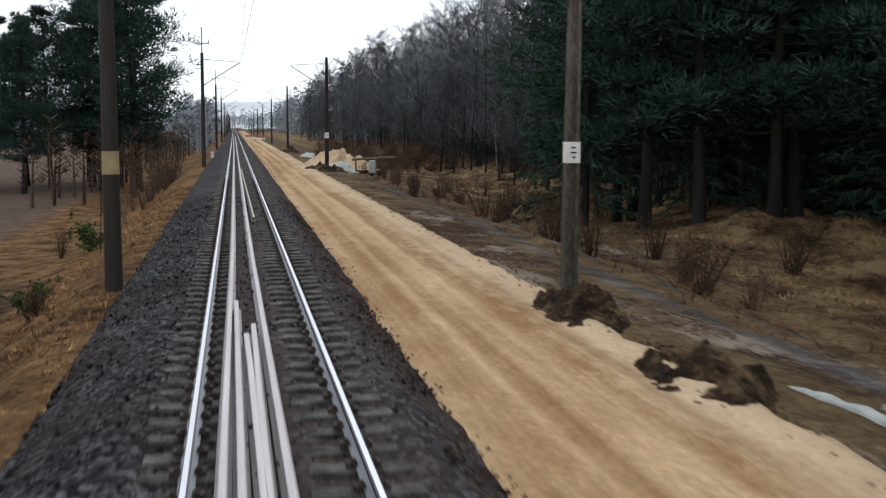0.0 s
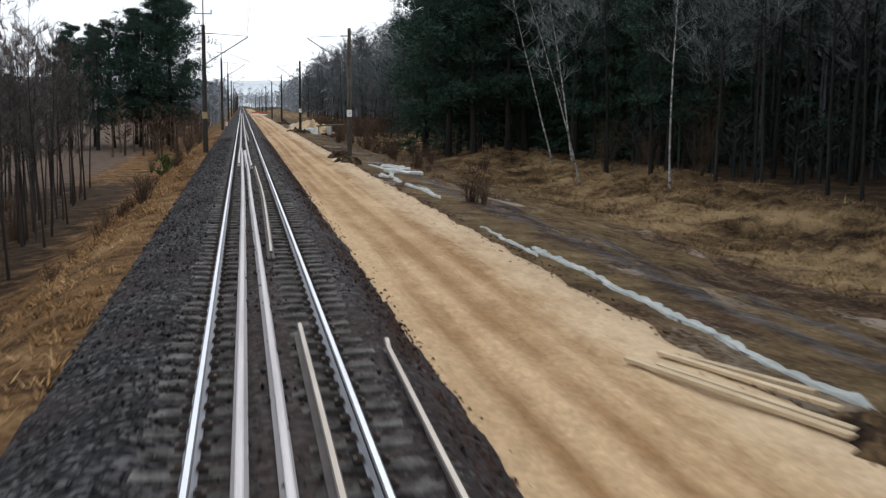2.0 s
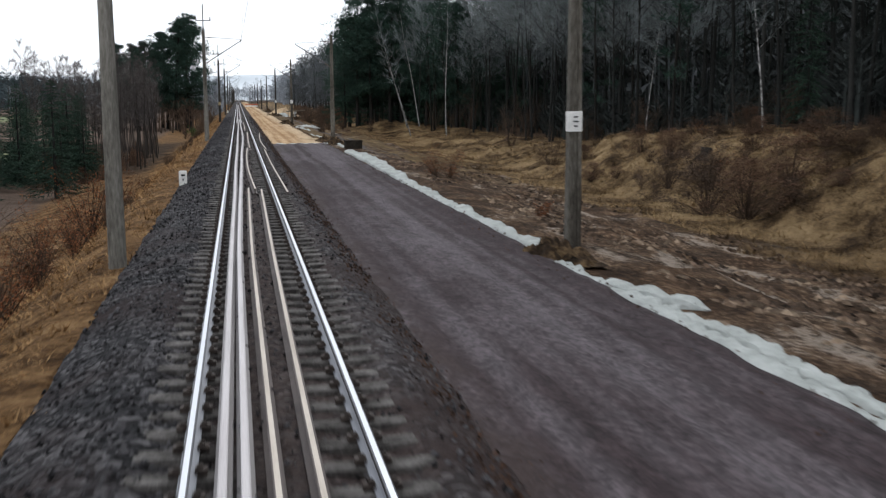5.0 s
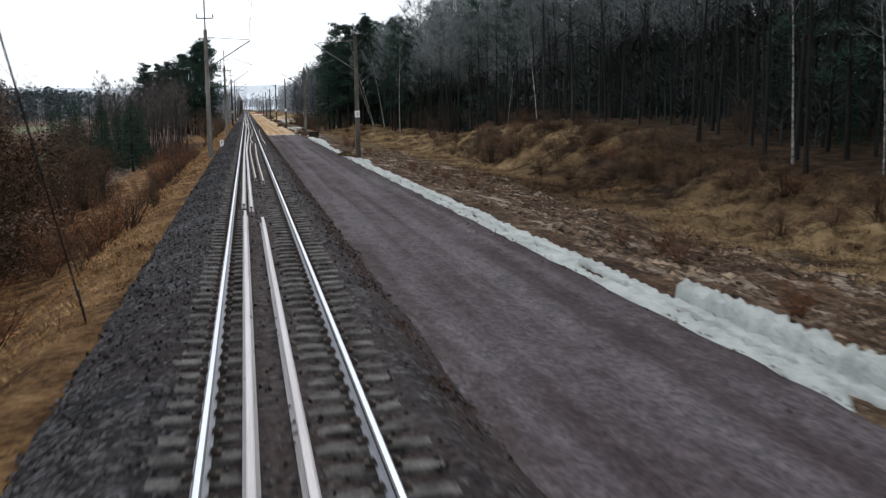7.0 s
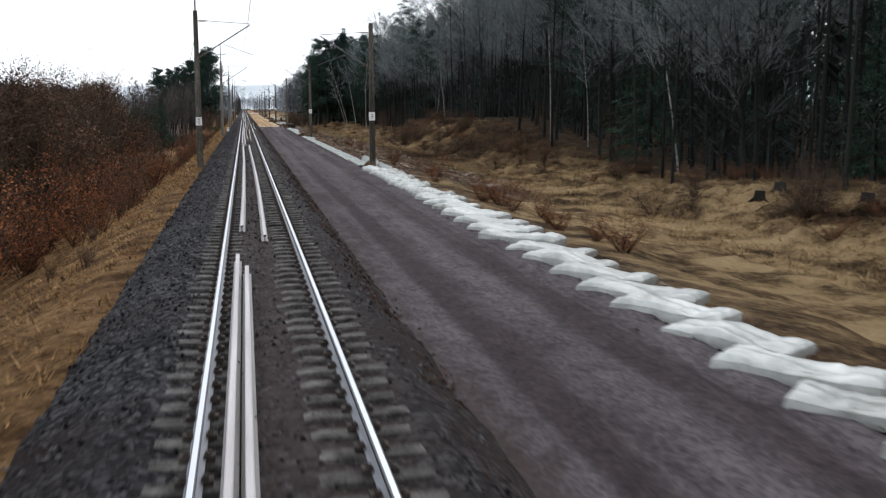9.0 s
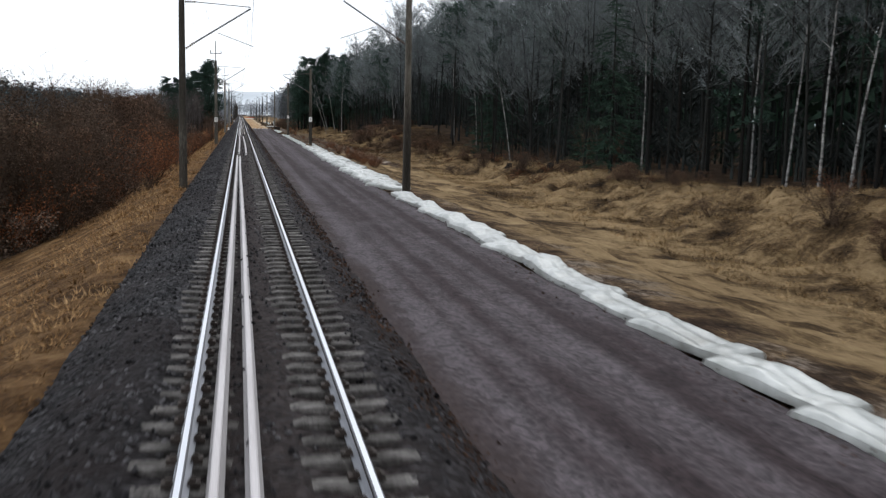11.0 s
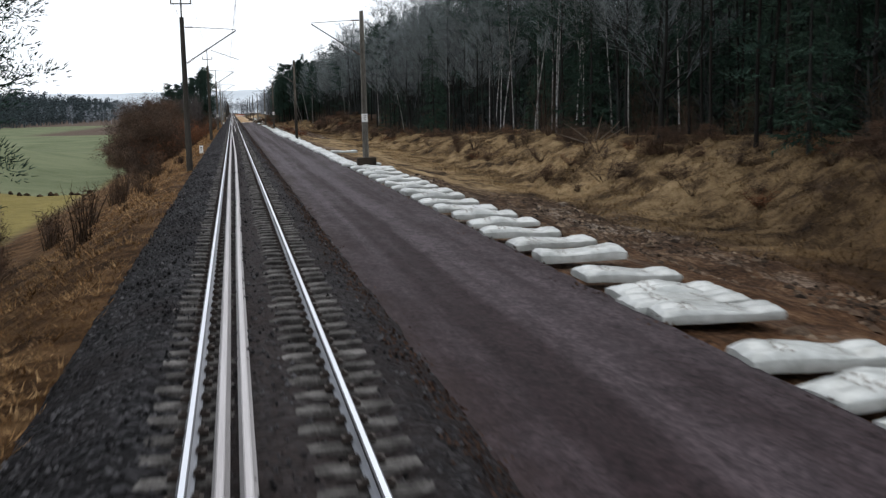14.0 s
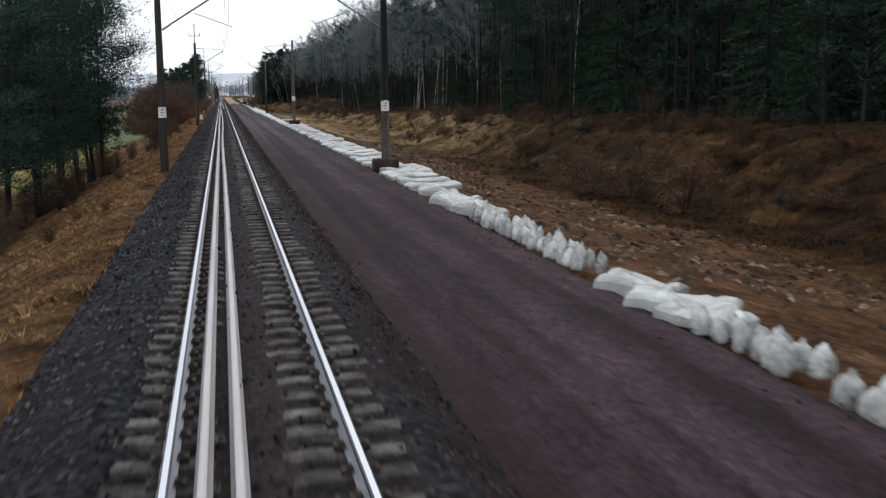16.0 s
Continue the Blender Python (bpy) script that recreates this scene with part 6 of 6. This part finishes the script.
for _ in range(30):
    plant("russet", rv.uniform(23, 32), rv.uniform(-400, -60), rv.uniform(0.2, 0.4), wide=1.7)
for _ in range(60):
    plant("weed", rv.uniform(-6.2, -3.7), rv.choice((rv.uniform(-125, 30), rv.uniform(-400, -60))), rv.uniform(0.28, 0.6), wide=1.3)
plant("bramble", -7.5, 57, 1.6)
plant("bramble", -6.3, 33, 1.0)
# scrub below the far forest edge
for _ in range(70):
    y = rv.uniform(62, 230)
    plant(rv.choice(("thicket", "brush", "thicket")), rv.uniform(17, 29), y, rv.uniform(0.35, 0.65), wide=1.3)
for _ in range(420):      # dead scrub in patches on the bank
    x, y = rv.uniform(21.5, 33), rv.uniform(-420, -50)
    if noise.noise(Vector((x * 0.11, y * 0.045, 6))) > 0.12:
        plant(rv.choice(("thicket", "brush", "weed")), x, y, rv.uniform(0.13, 0.28) if rv.random() < 0.8 else 0.4, wide=2.0)
for _ in range(26):
    plant("brush", rv.uniform(22, 31), rv.uniform(-135, -60), rv.uniform(0.16, 0.34), wide=1.8)
# weeds and bushes on the right
for x, y, s in ((8.6, -11.7, 0.9), (8.9, -12.4, 0.8), (13.0, 42, 1.2), (12.2, 36, 1.1), (11.5, 50, 1.0), (14, 55, 1.1), (12.8, 28, 1.0), (11.0, 45, 0.9)):
    plant("weed", x, y, s)
for _ in range(26):
    plant("weed", rv.uniform(9.5, 20), rv.uniform(25, 130), rv.uniform(0.7, 1.2))
for _ in range(16):
    plant("russet", rv.uniform(9.2, 12), rv.uniform(-215, -90), rv.uniform(0.2, 0.36))
for x, y, q in ((9.6, -76.5, 0.42), (10.0, -78, 0.36), (9.4, -180.8, 0.4), (9.5, -191.5, 0.42), (9.9, -193, 0.4), (9.7, -195.5, 0.36), (9.3, -203, 0.34), (9.6, -208, 0.4)):
    plant("russet", x, y, q, wide=1.3)
for _ in range(24):
    y = rv.uniform(-400, -50)
    plant("thicket", rv.uniform(23, 32), y, rv.uniform(0.16, 0.32), wide=1.6)

for x, y, q in ((22.5, -81, 0.5), (24.0, -78, 0.45), (22.0, -86, 0.5), (23.8, -73, 0.35), (25.2, -84, 0.5), (26.0, -68, 0.35), (19.9, -363.8, 0.5), (21.2, -367, 0.55), (20.4, -360, 0.45), (22.5, -371, 0.5), (17.5, -398.5, 0.45), (18.6, -402, 0.5), (20.2, -397, 0.5), (22, -405, 0.5), (19.5, -408, 0.45), (23.5, -391, 0.4), (24.5, -250, 0.3), (23.5, -268, 0.3), (26.5, -188, 0.35), (25, -178, 0.3), (27, -140, 0.4)):
    plant("brush", x, y, q, wide=1.7)
for _ in range(44):
    y = rv.uniform(-420, -40)
    plant("brush", rv.uniform(23, 33), y, rv.uniform(0.12, 0.26), wide=2.0)

# stumps on the bank
def stump(x, y, s):
    b = Builder()
    rnd = random.Random(int(x * 10 + y))
    b.tube([(0, 0, -0.2), (0, 0, 0.1), (0.02, 0, 0.45)], [0.42, 0.30, 0.26], 11, True)
    for k in range(5):
        a = rnd.uniform(0, 6.28)
        b.tube([(0.2 * math.cos(a), 0.2 * math.sin(a), 0.12), (0.6 * math.cos(a), 0.6 * math.sin(a), -0.15)], [0.10, 0.04], 5)
    put("tree_stump", b.mesh("tree_stump", M_BARK, True), None, pose(x, y, gz_at(x, y)) @ Matrix.Diagonal((s, s, s, 1)), "dark old tree stump on the grassy bank", "stump", "tree stumps")


for x, y, s in ((29.1, -188.6, 1.2), (28.3, -181.6, 1.2), (29.1, -295.8, 1.3), (26.5, -182.8, 1.0), (27.5, -262, 1.1), (28, -340, 1.2), (30, -385, 1.4), (24, -378, 1.1), (27, -150, 1.0), (26, -73, 1.2)):
    stump(x, y, s)
b = Builder()
for k in range(5):
    b.tube(bend((0.2 * k, 0, 0.1), (0.5 * (k - 2), -0.2 * k, 0.35 + 0.1 * k), 3.0, 4, random.Random(k), 0.15), [0.09, 0.07, 0.05, 0.03, 0.01], 5)
put("fallen_branch", b.mesh("fallen_branch", M_OLDWOOD), None, pose(28.5, -283, gz_at(28.5, -283)), "grey fallen branch on the grassy bank", "branch")

# woods in the distance
def far_wood(name, spots, seed, label, hmin, hmax, conifer, twig=None):
    rnd = random.Random(seed)
    b = Builder()
    for x, y in spots:
        z = float(ground_z(x, y))
        h = rnd.uniform(hmin, hmax)
        b.tube([(x, y, z - 0.5), (x + rnd.uniform(-0.3, 0.3), y, z + h * 0.8)], [0.18, 0.05], 4)
        con = rnd.random() < conifer
        for k in range(46):
            t = rnd.uniform(0.12 if con else 0.3, 1.0)
            rad = h * (0.17 * (1 - t) + 0.02 if con else 0.15 * math.sin(math.pi * min(1, 0.25 + 0.72 * t)))
            a = rnd.uniform(0, 6.28)
            q = rad * math.sqrt(rnd.random())
            b.tri((x + q * math.cos(a), y + q * math.sin(a), z + h * t), (math.cos(a), math.sin(a), -0.5 if con else 0.7), rnd.uniform(1.2, 2.6) * (1.0 if h > 8 else 0.5), 1.2 if con else (0.42 if h > 8 else 0.16), rnd)
    return put(name, b.mesh(name, [twig or (M_SPRUCE if conifer > 0.6 else M_TWIG)]), label=label, category="forest", kind="stuff")


rf = random.Random(9)
far_wood("deep_conifers", [(rf.uniform(46, 95), rf.uniform(-470, -190)) for _ in range(520)], 1, "dark dense conifers behind the edge trees", 15, 23, 0.75)
far_wood("dense_conifers", [(rf.uniform(50, 125), rf.uniform(30, 110)) for _ in range(240)], 21, "dark dense conifers inside the forest", 15, 24, 0.9)
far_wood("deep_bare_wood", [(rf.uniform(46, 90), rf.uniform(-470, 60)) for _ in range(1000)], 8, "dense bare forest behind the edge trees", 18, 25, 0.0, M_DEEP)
far_wood("forest_rear", [(rf.uniform(92, 150), rf.uniform(-480, 120)) for _ in range(1100)], 11, "dense dark woods deep behind the forest edge", 22, 30, 0.65)
far_wood("grey_wood", [(rf.uniform(44, 120), rf.uniform(-20, 420)) for _ in range(1300)], 14, "bare forest behind the edge trees, greyed in colour for haze", 19, 26, 0.12, M_HAZETWIG)
far_wood("undergrowth", [(edge_x(q) + rf.uniform(3, 26), q) for q in [rf.uniform(-450, 200) for _ in range(1500)]], 12, "brushwood and saplings under the trees, coloured darker for shade", 2.0, 6.0, 0.0, M_DEEP)
# the next four belts wear colours with distance haze painted in
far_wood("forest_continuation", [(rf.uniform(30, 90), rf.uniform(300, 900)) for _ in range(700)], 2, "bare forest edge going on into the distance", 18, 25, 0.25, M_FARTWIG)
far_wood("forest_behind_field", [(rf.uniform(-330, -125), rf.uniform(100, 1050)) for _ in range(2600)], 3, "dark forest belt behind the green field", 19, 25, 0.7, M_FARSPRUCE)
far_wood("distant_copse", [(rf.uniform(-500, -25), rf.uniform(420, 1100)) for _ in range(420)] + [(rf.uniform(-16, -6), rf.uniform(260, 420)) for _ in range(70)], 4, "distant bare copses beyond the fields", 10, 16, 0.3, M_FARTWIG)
far_wood("horizon_woods", [(rf.uniform(-420, 420), rf.uniform(950, 1500)) for _ in range(1100)], 5, "woods on the horizon with haze put into their colour", 14, 20, 0.3, M_FARTWIG)
far_wood("field_edge_thicket", [(rf.uniform(-18, -10), rf.uniform(90, 330)) for _ in range(90)], 6, "bare thicket below the embankment", 4, 8, 0.0, M_SCRUB)


# wooded hill that closes the line of the railway, its haze painted as pale blue-grey
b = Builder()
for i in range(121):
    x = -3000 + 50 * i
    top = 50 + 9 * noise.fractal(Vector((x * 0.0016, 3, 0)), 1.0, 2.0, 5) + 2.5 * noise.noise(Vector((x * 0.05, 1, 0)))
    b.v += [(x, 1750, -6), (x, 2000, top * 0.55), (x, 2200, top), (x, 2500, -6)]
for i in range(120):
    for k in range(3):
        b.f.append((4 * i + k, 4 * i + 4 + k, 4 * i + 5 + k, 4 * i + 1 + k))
put("backdrop", b.mesh("backdrop", M_HILL, True), label="wooded hill on the horizon with haze painted into its colour", kind="structure", category="hill")


# ---------------------------------------------------------------- grass
def grass(name, n, xr, yr, hmin, hmax, seed, material, label, keep=None, blades=6):
    rnd = np.random.RandomState(seed)
    x, y = rnd.uniform(*xr, n), rnd.uniform(*yr, n)
    if keep is not None:
        ok = keep(x, y)
        x, y = x[ok], y[ok]
    z = np.array([gz_at(a, c) for a, c in zip(x, y)])
    n = len(x)
    clump = np.array([noise.noise(Vector((a * 0.5, c * 0.5, seed))) for a, c in zip(x, y)])
    hh = rnd.uniform(hmin, hmax, n) * (0.75 + 0.7 * np.clip(clump, -0.6, 1))
    base = np.repeat(np.stack([x, y, z - 0.03], 1), blades, 0)
    h = np.repeat(hh, blades) * rnd.uniform(0.6, 1.2, n * blades)
    a = rnd.uniform(0, 2 * np.pi, n * blades)
    d = np.stack([np.cos(a), np.sin(a)], 1)
    base[:, :2] += d * rnd.uniform(0, 0.10, (n * blades, 1))
    w = 0.010 + 0.013 * h[:, None]
    s = np.stack([-d[:, 1], d[:, 0]], 1) * w
    lean = rnd.uniform(0.4, 1.5, (n * blades, 1)) * h[:, None]
    v = np.empty((n * blades, 3, 3))
    v[:, 0], v[:, 1], v[:, 2] = base, base, base
    v[:, 0, :2] -= s
    v[:, 1, :2] += s
    v[:, 2, :2] += d * lean
    v[:, 2, 2] += h * rnd.uniform(0.35, 0.85, n * blades)
    f = np.arange(n * blades * 3).reshape(-1, 3)
    put(name, mesh_from(name, v.reshape(-1, 3).tolist(), f.tolist(), material), label=label, category="grass", kind="stuff")


grass("embankment_grass", 34000, (-8.5, -2.5), (-430, 60), 0.12, 0.34, 1, M_GRASS, "long dry tan grass on the embankment slope", lambda x, y: np.random.RandomState(3).uniform(0, 1, len(x)) < np.interp(x, [-8.5, -5, -2.55], [0.35, 0.8, 1.0]), 9)
grass("bank_grass", 82000, (17.0, 34), (-425, 50), 0.22, 0.6, 2, M_STRAW, "long dry tan grass on the bank before the forest")
grass("verge_grass", 5200, (8.0, 18.5), (-425, 120), 0.1, 0.3, 4, M_STRAW, "sparse dry grass along the muddy strip", lambda x, y: np.array([noise.noise(Vector((a * 0.3, c * 0.12, 2))) for a, c in zip(x, y)]) > 0.05)
grass("meadow_grass", 5000, (9.5, 30), (0, 160), 0.3, 0.7, 6, M_REED, "brown rank meadow grass")


def stones(n, seed):
    """Loose ballast stones, too many to count, on the shoulders and between the sleepers."""
    rnd = np.random.RandomState(seed)
    x = np.where(rnd.uniform(0, 1, n) < 0.62, rnd.uniform(-2.65, -0.9, n), rnd.uniform(-0.6, 2.25, n))
    y = rnd.uniform(-432, 45, n)
    z = np.interp(x, bx, bz) + rnd.uniform(-0.01, 0.035, n)
    oct_v = np.array([(1, 0, 0), (-1, 0, 0), (0, 1, 0), (0, -1, 0), (0, 0, 1), (0, 0, -1)], float)
    oct_f = np.array([(0, 2, 4), (2, 1, 4), (1, 3, 4), (3, 0, 4), (2, 0, 5), (1, 2, 5), (3, 1, 5), (0, 3, 5)])
    sc = rnd.uniform(0.018, 0.042, (n, 1, 1)) * rnd.uniform(0.6, 1.3, (n, 6, 1))
    a = rnd.uniform(0, 6.28, n)
    v = oct_v[None] * sc
    c, s = np.cos(a)[:, None], np.sin(a)[:, None]
    v = np.stack([v[:, :, 0] * c - v[:, :, 1] * s, v[:, :, 0] * s + v[:, :, 1] * c, v[:, :, 2]], 2) + np.stack([x, y, z], 1)[:, None]
    f = oct_f[None] + (np.arange(n) * 6)[:, None, None]
    put("ballast_stones", mesh_from("ballast_stones", v.reshape(-1, 3).tolist(), f.reshape(-1, 3).tolist(), M_STONE), label="loose dark crushed stones lying on the ballast", category="stones", kind="stuff")


stones(66000, 8)


def crumbs(n, seed):
    rnd = np.random.RandomState(seed)
    x = np.where(rnd.uniform(0, 1, n) < 0.8, rnd.normal(1.9, 0.17, n), rnd.normal(6.2, 0.3, n))
    y = rnd.uniform(-430, 45, n)
    z = np.where(x < 4, np.maximum(np.interp(x, bx, bz), np.where((x > 1.9), -0.60, -1.0)), np.where(x < 6.35, -0.60, -0.80))
    tet = np.array([(1, 0, -0.3), (-0.6, 0.8, -0.3), (-0.6, -0.8, -0.3), (0, 0, 1)], float)
    tf = np.array([(0, 1, 3), (1, 2, 3), (2, 0, 3)])
    v = tet[None] * (rnd.uniform(0.012, 0.036, (n, 1, 1)) * rnd.uniform(0.6, 1.4, (n, 4, 1))) + np.stack([x, y, z + 0.01], 1)[:, None]
    f = tf[None] + (np.arange(n) * 4)[:, None, None]
    put("earth_crumbs", mesh_from("earth_crumbs", v.reshape(-1, 3).tolist(), f.reshape(-1, 3).tolist(), M_CLOD), label="brown crumbs of earth along the edges of the beds", category="soil", kind="stuff")


crumbs(26000, 15)


def clods(n, seed):
    """Churned lumps of mud on the haul road beside the bed."""
    rnd = np.random.RandomState(seed)
    x = rnd.uniform(8.3, 18.5, n)
    y = np.where(rnd.uniform(0, 1, n) < 0.55, rnd.uniform(-172, -54, n), rnd.uniform(-428, -305, n))
    ok = np.array([noise.noise(Vector((a * 0.35, c * 0.12, 8))) for a, c in zip(x, y)]) > -0.12
    x, y = x[ok], y[ok]
    n = len(x)
    z = np.array([gz_at(a, c) for a, c in zip(x, y)])
    oct_v = np.array([(1, 0, 0), (-1, 0, 0), (0, 1, 0), (0, -1, 0), (0, 0, 0.6), (0, 0, -0.4)], float)
    oct_f = np.array([(0, 2, 4), (2, 1, 4), (1, 3, 4), (3, 0, 4), (2, 0, 5), (1, 2, 5), (3, 1, 5), (0, 3, 5)])
    v = oct_v[None] * (rnd.uniform(0.04, 0.17, (n, 1, 1)) ** 1.15 * 1.3 * rnd.uniform(0.6, 1.35, (n, 6, 1))) * np.stack([np.ones(n), rnd.uniform(0.8, 2.2, n), np.ones(n)], 1)[:, None]
    v = v + np.stack([x, y, z], 1)[:, None]
    f = oct_f[None] + (np.arange(n) * 6)[:, None, None]
    put("mud_clods", mesh_from("mud_clods", v.reshape(-1, 3).tolist(), f.reshape(-1, 3).tolist(), M_MUDCLOD), label="churned brown and pale lumps of mud", category="soil", kind="stuff")


clods(21000, 31)
# clods on the field edge, seen beyond the embankment
for k in range(26):
    b = Builder()
    rnd = random.Random(900 + k)
    b.tube([(0, 0, -0.2), (0, 0, 0.25), (0.1, 0, 0.5)], [0.7, 0.6, 0.15], 7, True)
    x, y = -15.0 - 0.95 * k + rnd.uniform(-0.3, 0.3), -254 + rnd.uniform(-0.5, 0.5)
    put("field_mound", b.mesh("field_mound", M_SOIL), None, pose(x, y, gz_at(x, y), 0, 0, rnd.uniform(0, 90)) @ Matrix.Diagonal((rnd.uniform(0.35, 0.7), rnd.uniform(0.35, 0.7), rnd.uniform(0.4, 0.8), 1)), "small dark heap in a row on the field", "soil heap", "field heaps")

# ---------------------------------------------------------------- sleepers, last
SLEEPER = sleeper_mesh()
track = empty("sleeper_track", Matrix(), "row of weathered grey concrete sleepers half sunk in ballast", "sleepers")
rs = random.Random(4)
N0 = 300
for k in range(N0):
    ob = put("sleeper", SLEEPER, track)
    ob.location = (rs.uniform(-0.02, 0.02), -424.8 + 0.6 * k, -0.182 + rs.uniform(-0.02, 0.006))
    ob.rotation_euler = (0, rs.uniform(-0.006, 0.006), rs.uniform(-0.012, 0.012))
sv = np.array([v.co[:] for v in SLEEPER.vertices])
sf = [tuple(p.vertices) for p in SLEEPER.polygons]
vs, fs = [], []
for k in range(600):
    o = len(vs)
    y = -424.8 + 0.6 * (N0 + k)
    vs += (sv + np.array([rs.uniform(-0.02, 0.02), y, -0.182 + rs.uniform(-0.02, 0.006)])).tolist()
    fs += [tuple(i + o for i in f) for f in sf]
put("sleepers_beyond", mesh_from("sleepers_beyond", vs, fs, M_SLEEPER), track, kind="stuff", label="further grey concrete sleepers")
